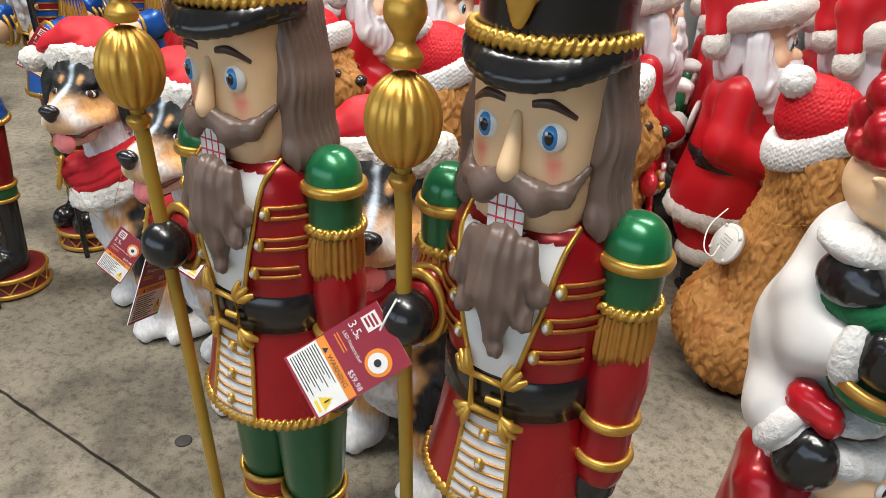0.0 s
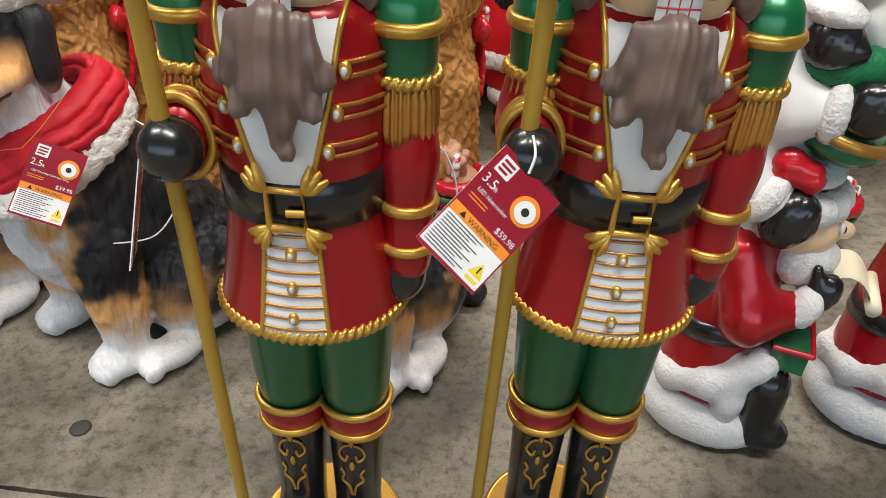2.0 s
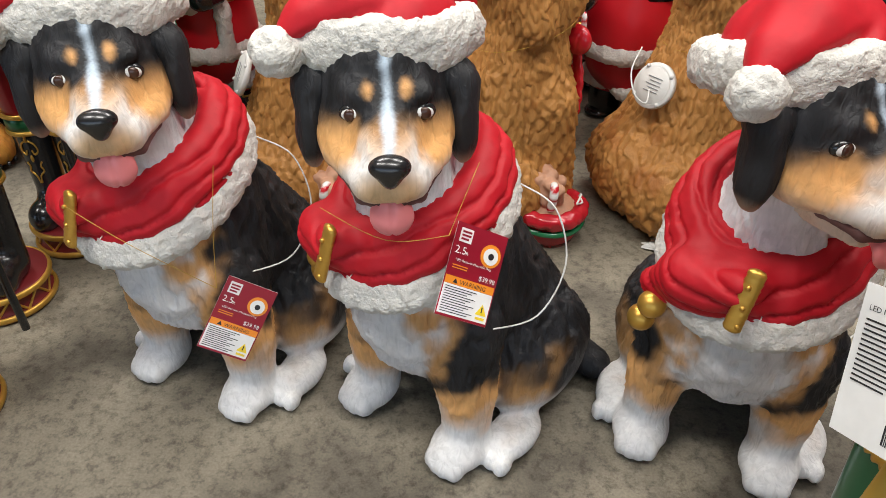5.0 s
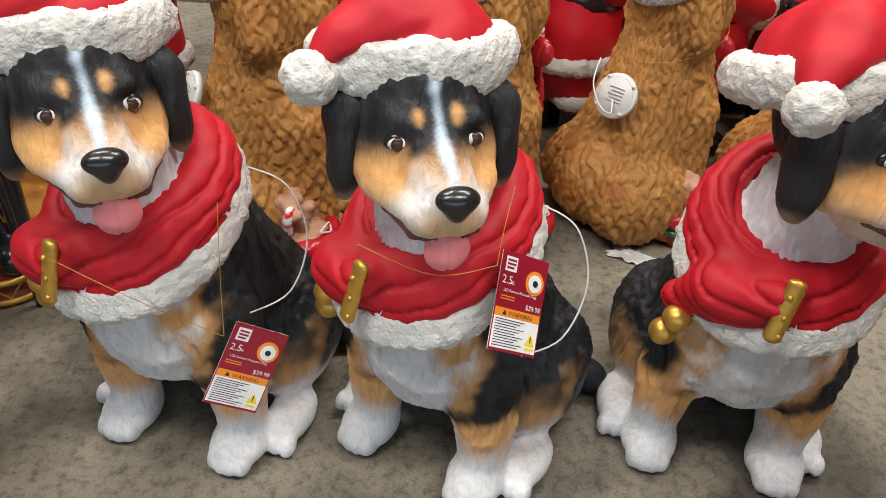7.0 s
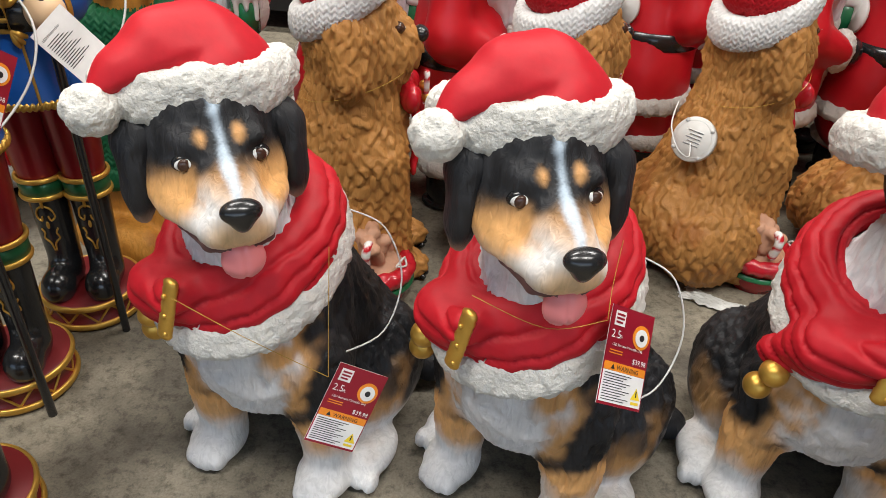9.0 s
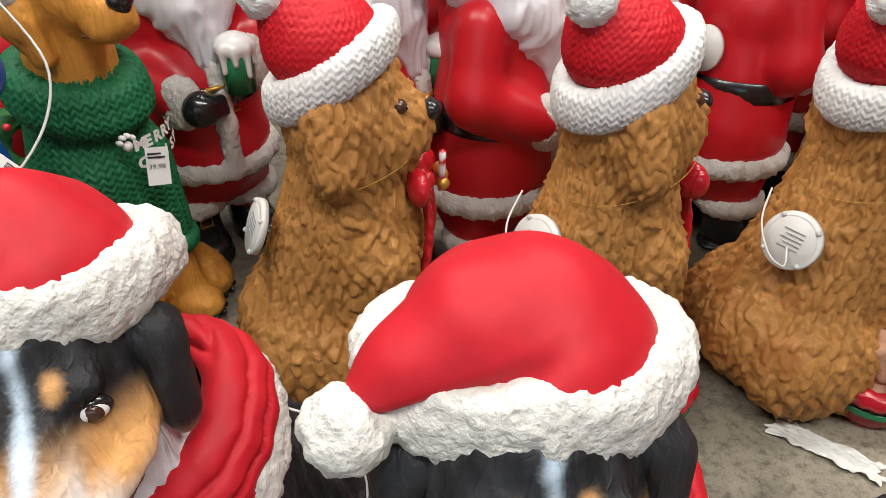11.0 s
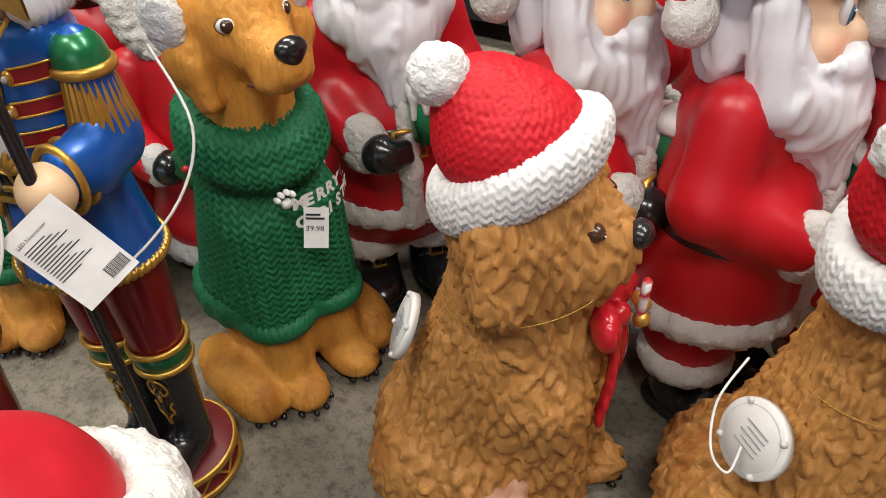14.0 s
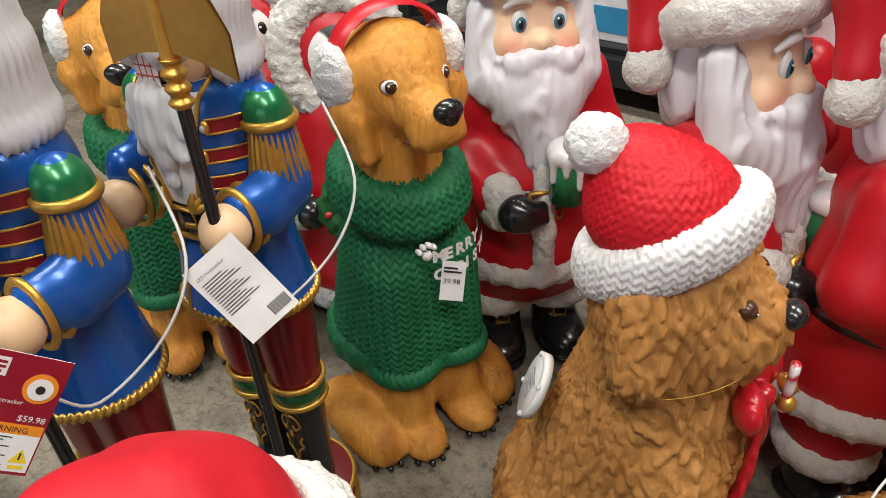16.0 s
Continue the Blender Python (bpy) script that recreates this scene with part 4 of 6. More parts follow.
def santa():
    g = Figure()
    red = SANTA_RED
    c = Clay(0.03)
    c.cap((0, 0, 0.50), (0, 0.0, 0.30), 0.105, 0.135).ell((0, -0.02, 0.40), (0.135, 0.12, 0.12)).ell((0, 0, 0.55), (0.12, 0.095, 0.07))
    c.cap((0, 0, 0.30), (0, 0, 0.27), 0.14, 0.145)
    c.chain([(-0.11, 0.0, 0.57), (-0.143, 0.005, 0.455), (-0.095, -0.125, 0.405)], [0.05, 0.048, 0.038])
    c.chain([(0.11, 0.0, 0.57), (0.143, -0.02, 0.46), (0.09, -0.12, 0.45)], [0.05, 0.048, 0.038])
    c.ell((0, 0.01, 0.19), (0.12, 0.10, 0.09))
    for s in (-1, 1):
        c.cap((s * 0.062, 0, 0.2), (s * 0.066, 0, 0.13), 0.072, 0.066)
    g.clay(c, 0.007, SATIN, red, lambda v, n: 0.0016 * cloud(v, 14, 2))
    w = Clay(0.015)
    w.ring((0, 0.0, 0.235), 0.142, 0.135, 0.021)
    for s in (-1, 1):
        w.ring((s * 0.066, 0, 0.125), 0.06, 0.06, 0.021, n=14)
    w.chain([(0, -0.142, 0.24), (0, -0.152, 0.34), (0, -0.138, 0.45)], [0.022, 0.02, 0.02])
    w.ell((-0.084, -0.138, 0.402), (0.046, 0.036, 0.054), (0, 0, -30)).ell((0.080, -0.135, 0.450), (0.046, 0.036, 0.054), (0, 0, 30))
    g.clay(w, 0.005, FUZZ, CREAM, lambda v, n: 1.4 * fleece(v, n))
    b = Clay(0.02)
    for s in (-1, 1):
        b.cap((s * 0.066, 0.0, 0.105), (s * 0.066, 0.0, 0.05), 0.054, 0.052).ell((s * 0.072, -0.055, 0.035), (0.055, 0.085, 0.036))
        b.ell((s * 0.07, -0.04, 0.012), (0.06, 0.105, 0.014), k=0.005)
    g.clay(b, 0.006, GLOSS, BLACK)
    for s in (-1, 1):
        g.tube([(s * 0.066 - 0.014, -0.058, 0.075), (s * 0.066 + 0.014, -0.06, 0.075), (s * 0.066 + 0.014, -0.06, 0.098), (s * 0.066 - 0.014, -0.058, 0.098), (s * 0.066 - 0.014, -0.058, 0.075)], 0.0035, GILT, GOLD, n=6)
    gl = Clay(0.012)
    gl.ell((-0.060, -0.178, 0.396), (0.038, 0.034, 0.036)).cap((-0.045, -0.198, 0.405), (-0.015, -0.182, 0.405), 0.013).cap((-0.045, -0.2, 0.385), (-0.012, -0.184, 0.385), 0.013)
    gl.ell((0.055, -0.15, 0.45), (0.034, 0.03, 0.034))
    g.clay(gl, 0.005, GLOSS, BLACK)
    g.lathe([(0.128, 0.372), (0.140, 0.375), (0.140, 0.417), (0.128, 0.42)], GLOSS, BLACK, (0, -0.012, 0), sx=1.0, sy=0.95)
    g.tube([(-0.03, -0.158, 0.37), (0.03, -0.158, 0.37), (0.03, -0.158, 0.422), (-0.03, -0.158, 0.422), (-0.03, -0.158, 0.37)], 0.006, GILT, GOLD, n=6)
    # mug
    g.lathe([(0.0, 0.0), (0.034, 0.0), (0.036, 0.085), (0.03, 0.085), (0.0, 0.08)], GLOSS, GREEN, (0.035, -0.178, 0.415), n=24)
    mg = Clay(0.01).ring((0.035, -0.178, 0.502), 0.028, 0.028, 0.012, n=12).ell((0.035, -0.178, 0.508), (0.032, 0.032, 0.02))
    for a, l in ((3.6, 0.04), (4.3, 0.025), (5.0, 0.05), (5.7, 0.03)):
        mg.cap((0.035 + 0.036 * math.cos(a), -0.178 + 0.036 * math.sin(a), 0.5), (0.035 + 0.037 * math.cos(a), -0.178 + 0.037 * math.sin(a), 0.5 - l), 0.008, 0.006)
    g.clay(mg, 0.004, GLOSS, WHITE)
    # head
    h = Clay(0.02)
    h.ell((0, -0.01, 0.68), (0.085, 0.085, 0.09)).ell((0, -0.10, 0.665), (0.022, 0.022, 0.019), k=0.008)
    for s in (-1, 1):
        h.ell((s * 0.045, -0.07, 0.655), (0.034, 0.03, 0.03))

    def face(v):
        dd = np.sqrt((np.abs(v[:, 0]) - 0.05) ** 2 + (v[:, 2] - 0.652) ** 2)
        return blend((0.82, 0.56, 0.36), (0.80, 0.28, 0.18), (1 - step(dd, 0.01, 0.035)) * 0.6)

    g.clay(h, 0.005, SATIN, face)
    for s in (-1, 1):
        p = np.array((s * 0.034, -0.087, 0.695))
        g.ball(p, (0.016, 0.008, 0.02), GLOSS, WHITE, n=10)
        g.ball(p + np.array((0, -0.005, -0.002)), (0.010, 0.0055, 0.013), GLOSS, (0.03, 0.16, 0.24), n=10)
        g.ball(p + np.array((0, -0.009, -0.002)), (0.0055, 0.003, 0.008), GLOSS, BLACK, n=8)
        g.ball(p + np.array((-0.003, -0.0115, 0.004)), 0.002, GLOSS, WHITE, n=6)
        g.tube([(s * 0.016, -0.092, 0.728), (s * 0.036, -0.093, 0.733), (s * 0.060, -0.078, 0.718)], [0.005, 0.008, 0.004], SATIN, WHITE, n=8, fine=4)
    mo = Clay(0.005).ell((0, -0.105, 0.625), (0.018, 0.012, 0.014))
    g.clay(mo, 0.003, SATIN, (0.5, 0.06, 0.06))
    be = Clay(0.025)
    be.ell((0, -0.075, 0.575), (0.095, 0.065, 0.085)).cap((0, -0.095, 0.55), (0, -0.12, 0.475), 0.06, 0.03)
    for s in (-1, 1):
        be.cap((s * 0.085, -0.02, 0.70), (s * 0.082, -0.045, 0.60), 0.03, 0.045)
        be.chain([(s * 0.005, -0.108, 0.645), (s * 0.04, -0.108, 0.632), (s * 0.072, -0.09, 0.64)], [0.016, 0.02, 0.01], k=0.006)
    be.ell((0, 0.045, 0.66), (0.09, 0.055, 0.11))

    def locks(v, n):
        w = v + 0.02 * np.stack([cloud(v, 12, 1), cloud(v + 5, 12, 1), 0 * v[:, 0]], -1)
        return 0.010 * (1 - np.abs(cloud(w * np.array((1, 1, 0.22)), 42, 2)) - 0.6)

    g.clay(be, 0.0055, SATIN, (0.68, 0.67, 0.70), locks)
    hat = Clay(0.03)
    hat.ell((0, 0.01, 0.775), (0.095, 0.098, 0.07))
    hat.chain([(0, 0.015, 0.82), (-0.03, 0.06, 0.87), (-0.07, 0.10, 0.80), (-0.095, 0.09, 0.71)], [0.075, 0.06, 0.045, 0.03])
    g.clay(hat, 0.006, SATIN, red, lambda v, n: 0.003 * cloud(v, 18, 2))
    tm = Clay(0.02)
    tm.ring((0, 0.005, 0.755), 0.096, 0.1, 0.027, lambda x, y: -0.25 * y)
    tm.ell((-0.10, 0.085, 0.680), 0.036)
    g.clay(tm, 0.005, FUZZ, CREAM, lambda v, n: 1.1 * fleece(v, n))
    pc = (0.0, 0.118, 0.47)
    g.lathe([(0.0, 0.0), (0.045, 0.0), (0.045, 0.01), (0.0, 0.012)], SATIN, (0.66, 0.65, 0.62), pc, turn=(-82, 0, 0))
    for v in g.v:
        v[:, :2] *= 0.91
    return g.build("santa_statue")


def nutcracker(red=True):
    g = Figure()
    body = COAT_RED if red else BLUE
    legs = (0.012, 0.12, 0.045) if red else (0.22, 0.006, 0.012)
    hair = BROWNHAIR if red else (0.60, 0.61, 0.63)
    rope = lambda pts, r, loop=False, fine=6: g.tube(pts, r, GILT, GOLD, n=12, lobes=2, twist=300, depth=0.6, loop=loop, fine=fine)
    oval = lambda rx, ry, z, n=72, cy=0.0, tilt=0.0: [(rx * math.cos(a), cy + ry * math.sin(a), z + tilt * math.sin(a)) for a in np.arange(n) * 2 * math.pi / n]
    # drum
    side = GOLD if red else (0.2, 0.012, 0.016)
    g.lathe([(0.0, 0.0), (0.122, 0.0), (0.127, 0.004), (0.127, 0.014), (0.118, 0.017), (0.116, 0.044), (0.127, 0.047), (0.127, 0.057), (0.12, 0.06), (0.0, 0.058)], SATIN, (0.62, 0.33, 0.05) if red else (0.16, 0.012, 0.014), n=48)
    g.tube(oval(0.125, 0.125, 0.010), 0.007, GILT, GOLD, loop=True)
    g.tube(oval(0.125, 0.125, 0.053), 0.007, GILT, GOLD, loop=True)
    for i in range(10):
        a, b = i * 0.628, i * 0.628 + 0.314
        g.tube([(0.120 * math.cos(a), 0.120 * math.sin(a), 0.015), (0.120 * math.cos(b), 0.120 * math.sin(b), 0.048)], 0.003, GILT, GOLD, n=6)
        g.tube([(0.120 * math.cos(b), 0.120 * math.sin(b), 0.048), (0.120 * math.cos(a + 0.628), 0.120 * math.sin(a + 0.628), 0.015)], 0.003, GILT, GOLD, n=6)
    # boots and legs
    for s in (-1, 1):
        b = Clay(0.025)
        b.cap((s * 0.05, 0.012, 0.265), (s * 0.05, 0.01, 0.09), 0.047, 0.04).ell((s * 0.054, -0.04, 0.085), (0.04, 0.068, 0.032)).ell((s * 0.054, -0.075, 0.082), (0.036, 0.034, 0.028))
        g.clay(b, 0.005, GLOSS, BLACK)
        g.lathe([(0.04, 0.26), (0.0545, 0.262), (0.056, 0.298), (0.04, 0.30)], PEARL, COAT_RED if red else (0.012, 0.11, 0.04), (s * 0.052, 0.01, 0))
        for z, rr in ((0.262, 0.054), (0.298, 0.056)):
            g.tube([(s * 0.052 + rr * math.cos(a), 0.01 + rr * math.sin(a), z) for a in np.arange(36) * 2 * math.pi / 36], 0.0055, GILT, GOLD, loop=True)
        g.lathe([(0.05, 0.298), (0.055, 0.33), (0.066, 0.475)], PEARL, legs, (s * 0.052, 0.01, 0), n=32)
        # gilt scrolls on the boot front
        for m in (-1, 1):
            x0 = s * 0.05
            fx = lambda u, z: (x0 + u, 0.012 - math.sqrt(max(0.0485 ** 2 - u * u, 0)) * (1 - 0.1 * (0.25 - z) / 0.1) - 0.001, z)
            g.tube([fx(m * 0.004, 0.245), fx(m * 0.016, 0.238), fx(m * 0.021, 0.222), fx(m * 0.011, 0.214), fx(m * 0.007, 0.224)], 0.0023, GILT, GOLD, n=6, fine=4)
            g.tube([fx(m * 0.02, 0.196), fx(m * 0.014, 0.187), fx(m * 0.018, 0.175), fx(m * 0.006, 0.165), fx(m * 0.002, 0.148)], 0.0023, GILT, GOLD, n=6, fine=4)
        g.ball(fx(0, 0.205), (0.0045, 0.003, 0.008), GILT, GOLD, n=8)
        g.ball(fx(0, 0.25), (0.004, 0.003, 0.009), GILT, GOLD, n=8)
    # skirt, torso
    prof = [(0.09, 0.452), (0.128, 0.456), (0.130, 0.462), (0.125, 0.48), (0.114, 0.525), (0.104, 0.575), (0.103, 0.60), (0.108, 0.63), (0.113, 0.67), (0.113, 0.71), (0.106, 0.745), (0.088, 0.765), (0.05, 0.775)]
    yk = 0.86
    tr = interp_profile(prof)
    g.lathe(tr, PEARL, body, sy=yk, n=64)
    hem = oval(0.1295, 0.1295 * yk, 0.459, 380)
    g.tube(hem, 0.0068, GILT, GOLD, n=12, lobes=2, twist=260, depth=0.6, loop=True)
    rad = lambda z: float(np.interp(z, [p[1] for p in tr], [p[0] for p in tr]))

    def front(x, z, out=0.0):
        r = rad(z) + out
        return (x, -yk * math.sqrt(max(r * r - x * x, 1e-6)), z)

    def panel(zs, xl, xr, col, out=0.003, mat=SATIN, n=9):
        g.sheet(np.array([[front(a + (b - a) * k / (n - 1), z, out) for k in range(n)] for z, a, b in zip(zs, xl, xr)]), mat, col)

    zz = np.linspace(0.462, 0.575, 10)
    wd = np.interp(zz, [0.44, 0.575], [0.047, 0.032])
    panel(zz, -wd, wd, (0.76, 0.76, 0.75) if red else body)
    zz2 = np.linspace(0.62, 0.768, 12)
    wd2 = np.interp(zz2, [0.62, 0.70, 0.768], [0.030, 0.056, 0.070])
    panel(zz2, -wd2, wd2, (0.76, 0.76, 0.75))
    for s in (-1, 1):
        g.tube([front(s * w_, z, 0.004) for z, w_ in zip(zz, wd)], 0.0035, GILT, GOLD, n=6, fine=2)
        g.tube([front(s * w_, z, 0.004) for z, w_ in zip(zz2, wd2)], 0.0035, GILT, GOLD, n=6, fine=2)
        for z in (0.652, 0.686, 0.720):
            x0 = s * (np.interp(z, [0.62, 0.70, 0.768], [0.030, 0.056, 0.070]) + 0.011)
            if red:
                for dz in (-0.0055, 0.0055):
                    g.tube([front(x0 + s * t, z + dz, 0.0025) for t in np.linspace(0, 0.048, 10)], 0.0022, GILT, (0.5, 0.2, 0.05), n=8, lobes=3, twist=700, depth=0.6, fine=4)
            else:
                P = np.array([[front(x0 + s * t, z + dz, 0.0025) for dz in (-0.008, 0, 0.008)] for t in np.linspace(0, 0.05, 10)])
                g.sheet(P if s > 0 else P[:, ::-1], SATIN, (0.25, 0.006, 0.012))
                for dz in (-0.008, 0.008):
                    g.tube([front(x0 + s * t, z + dz, 0.003) for t in np.linspace(0, 0.05, 8)], 0.0015, GILT, GOLD, n=6)
            g.ball(front(x0, z, 0.004), (0.008, 0.006, 0.008), GILT, GOLD, n=10)
            g.ball(front(x0, z, 0.009), 0.0042, GLOSS, (0.5, 0.5, 0.5), n=8)
    if red:
        for z in np.linspace(0.470, 0.567, 9):
            ww = np.interp(z, [0.44, 0.575], [0.047, 0.032]) - 0.002
            if abs(z - 0.565) > 0.001:
                g.tube([front(x, z, 0.0042) for x in np.linspace(-ww, ww, 9)], 0.0018, GILT, (0.5, 0.25, 0.07), n=6)
        for z in (0.482, 0.515, 0.549):
            g.ball(front(0, z, 0.005), (0.0075, 0.006, 0.0075), GILT, GOLD, n=10)
            g.ball(front(0, z, 0.010), 0.004, GLOSS, (0.45, 0.45, 0.45), n=8)
    # belt and buckle
    g.lathe([(0.100, 0.572), (0.109, 0.574), (0.109, 0.618), (0.103, 0.621)], GLOSS, BLACK, sy=yk, n=64)
    sq = [(-0.022, 0.578), (0.022, 0.578), (0.022, 0.617), (-0.022, 0.617), (-0.022, 0.578)]
    g.tube([front(x, z, 0.014) for x, z in sq], 0.0045, GILT, GOLD, n=8)
    g.tube([front(0.0, 0.595, 0.016), front(0.022, 0.595, 0.016)], 0.004, GILT, GOLD, n=8)
    for sx in (-1, 1):
        for sz in (-1, 1):
            for k in (-1, 0, 1):
                a = 0.78 + 0.42 * k
                p0 = (sx * 0.022, 0.5975 + sz * 0.019)
                p1 = (p0[0] + sx * 0.03 * math.cos(a), p0[1] + sz * 0.027 * math.sin(a))
                g.tube([front(*p0, 0.014), front((p0[0] + p1[0]) / 2, (p0[1] + p1[1]) / 2, 0.018), front(*p1, 0.012)], [0.003, 0.0062, 0.003], GILT, GOLD, n=8, fine=3)
    # head
    fc = SKIN
    hy = -0.012
    box = lambda a: (abs(math.cos(a)) ** 3 + abs(math.sin(a)) ** 3) ** (-1 / 3)
    ring = np.arange(96) * 2 * math.pi / 96
    P = np.array([[(r * box(a) * math.cos(a), hy + r * box(a) * math.sin(a), z) for a in ring] for r, z in interp_profile([(0.05, 0.755), (0.064, 0.768), (0.071, 0.79), (0.073, 0.84), (0.073, 0.905), (0.05, 0.915)])])
    g.sheet(P[::-1], SATIN, lambda v: blend(fc, (0.75, 0.12, 0.12), (1 - step(np.sqrt((np.abs(v[:, 0]) - 0.044) ** 2 + (v[:, 2] - 0.826) ** 2), 0.003, 0.015)) * (v[:, 1] < hy) * 0.75), wrap_v=True)
    fy = lambda x, r=0.0745: hy - (r ** 3 - min(abs(x), r * 0.98) ** 3) ** (1 / 3)
    nose = Clay(0.006).cap((0, fy(0) + 0.001, 0.862), (0, fy(0) - 0.012, 0.822), 0.006, 0.0125)
    g.clay(nose, 0.0028, SATIN, fc)
    for s in (-1, 1):
        x = s * 0.0385
        g.ball((x, fy(x) + 0.003, 0.85), (0.0165, 0.007, 0.0125), GLOSS, WHITE, (0, 0, s * 10), n=12)
        g.ball((x, fy(x) - 0.0005, 0.85), (0.0096, 0.005, 0.0100), GLOSS, (0.03, 0.22, 0.55), (0, 0, s * 10), n=12)
        g.ball((x, fy(x) - 0.0035, 0.85), (0.0056, 0.003, 0.0058), GLOSS, BLACK, (0, 0, s * 10), n=10)
        g.ball((x - 0.003, fy(x) - 0.006, 0.854), 0.0018, GLOSS, WHITE, n=6)
        g.tube([(s * 0.016, fy(0.016), 0.874), (s * 0.038, fy(0.038) - 0.002, 0.876), (s * 0.060, fy(0.060), 0.866)], [0.0030, 0.0042, 0.002], SATIN, (0.07, 0.035, 0.026) if red else hair, n=8, fine=5)
    mu = Clay(0.012)
    for s in (-1, 1):
        mu.chain([(s * 0.006, fy(0) - 0.008, 0.812), (s * 0.032, fy(0.032) - 0.006, 0.800), (s * 0.058, fy(0.058) - 0.003, 0.803), (s * 0.072, hy - 0.035, 0.822)], [0.0105, 0.0125, 0.008, 0.004])
    lock = lambda v, n: 0.0018 * (1 - np.abs(np.sin(v[:, 0] * 230 + 4.0 * cloud(v * np.array((1, 1, 0.6)), 16, 1)))) ** 0.7 - 0.0025
    hstr = lambda v, n: 0.0042 * (1 - np.abs(np.sin(np.arctan2(v[:, 1] - hy, v[:, 0]) * 26 + 2.2 * cloud(v, 22, 1)))) - 0.001
    g.clay(mu, 0.0032, SATIN, hair, lambda v, n: 0.001 * (1 - np.abs(np.sin(v[:, 2] * 500 + 5 * cloud(v, 20, 1)))))
    P = np.array([[(x, fy(x, 0.078) - 0.004, z) for x in np.linspace(-0.0225, 0.0225, 7)] for z in (0.766, 0.799)])
    g.sheet(P, GLOSS, (0.8, 0.8, 0.79))
    g.sheet(np.array([[(x, fy(x, 0.078) - 0.004 + y, 0.766) for x in np.linspace(-0.0225, 0.0225, 7)] for y in (0.012, 0)]), GLOSS, (0.8, 0.8, 0.79))
    for z in (0.777, 0.788):
        g.tube([(x, fy(x, 0.078) - 0.0042, z) for x in np.linspace(-0.0225, 0.0225, 7)], 0.0009, SATIN, (0.55, 0.05, 0.06), n=5)
    for x in (-0.0113, 0.0, 0.0113):
        g.tube([(x, fy(x, 0.078) - 0.0042, 0.767), (x, fy(x, 0.078) - 0.0042, 0.798)], 0.0009, SATIN, (0.55, 0.05, 0.06), n=5)
    bd = Clay(0.012)
    yb = fy(0) - 0.012
    bd.ell((0, yb - 0.002, 0.752), (0.046, 0.014, 0.018)).chain([(0, yb - 0.004, 0.75), (-0.004, yb - 0.008, 0.715), (0.006, yb - 0.008, 0.685), (0.0, yb - 0.008, 0.664)], [0.026, 0.024, 0.016, 0.010])
    for s in (-1, 1):
        bd.chain([(s * 0.034, yb + 0.001, 0.755), (s * 0.040, yb - 0.002, 0.735), (s * 0.050, yb - 0.002, 0.718), (s * 0.060, yb + 0.003, 0.724)], [0.014, 0.013, 0.010, 0.007], k=0.006)
        bd.chain([(s * 0.018, yb - 0.007, 0.745), (s * 0.024, yb - 0.009, 0.71), (s * 0.036, yb - 0.008, 0.693), (s * 0.046, yb - 0.004, 0.70)], [0.016, 0.014, 0.010, 0.007], k=0.006)
        bd.ell((s * 0.058, yb, 0.716), (0.010, 0.009, 0.009), k=0.004).ell((s * 0.044, yb - 0.008, 0.690), (0.010, 0.009, 0.009), k=0.004)
    bd.ell((0.010, yb - 0.012, 0.658), (0.013, 0.010, 0.011), k=0.005)
    g.clay(bd, 0.0026, SATIN, hair, lock)
    hr = Clay(0.014)
    for i, a in enumerate(np.linspace(-0.30, math.pi + 0.30, 15)):
        x, y = 0.078 * math.cos(a), hy + 0.012 + 0.074 * math.sin(a)
        hr.chain([(x * 0.95, y, 0.905), (x * 1.04, y, 0.84), (x * 1.10, y + 0.004 * math.sin(a), 0.785)], [0.013, 0.018, 0.017])
        hr.ell((x * 1.16, y + 0.008 * math.sin(a), 0.772), (0.017, 0.017, 0.015))
    g.clay(hr, 0.0032, SATIN, hair, hstr)
    # hat
    if red:
        g.lathe(interp_profile([(0.06, 0.898), (0.083, 0.905), (0.084, 0.93), (0.091, 1.02), (0.099, 1.085), (0.097, 1.092), (0.0, 1.095)]), GLOSS, BLACK, (0, hy + 0.002, 0), n=64)
        br = Clay(0.008)
        arc = np.linspace(math.pi * 0.97, math.pi * 2.03, 23)
        for k, (rx, ry, z, dip) in enumerate(((0.084, 0.083, 0.909, 0.002), (0.087, 0.091, 0.907, 0.006), (0.089, 0.098, 0.904, 0.012))):
            br.chain([(rx * math.cos(a), hy - 0.002 + ry * math.sin(a), z - dip * math.sin(a) ** 2 + 0.006 * abs(math.cos(a)) ** 3) for a in arc], [0.0055] * 23)
        g.clay(br, 0.0035, GLOSS, BLACK)
        rope([(0.090 * math.cos(a), hy + 0.091 * math.sin(a), 0.919) for a in np.linspace(math.pi * 0.98, math.pi * 2.02, 44)], 0.0062, fine=4)
        lf = Clay(0.005)
        yf = hy - 0.092
        for cx, tl_, zz_ in ((-0.022, -38, 0.988), (0.022, 38, 0.988), (0.0, 0, 0.962)):
            lf.ell((cx, yf + 0.006 * abs(cx) / 0.022, zz_), (0.017, 0.006, 0.034), (0, tl_, 0))
            for m in (-1, 1):
                for d in (-0.4, 0.35):
                    lf.cap((cx + d * 0.034 * math.sin(radians(tl_)), yf + 0.004, zz_ + d * 0.034), (cx + d * 0.034 * math.sin(radians(tl_)) + m * 0.026, yf + 0.010, zz_ + d * 0.034 + 0.006), 0.007, 0.002)
        lf.ell((0, yf - 0.006, 1.0), (0.012, 0.008, 0.012))
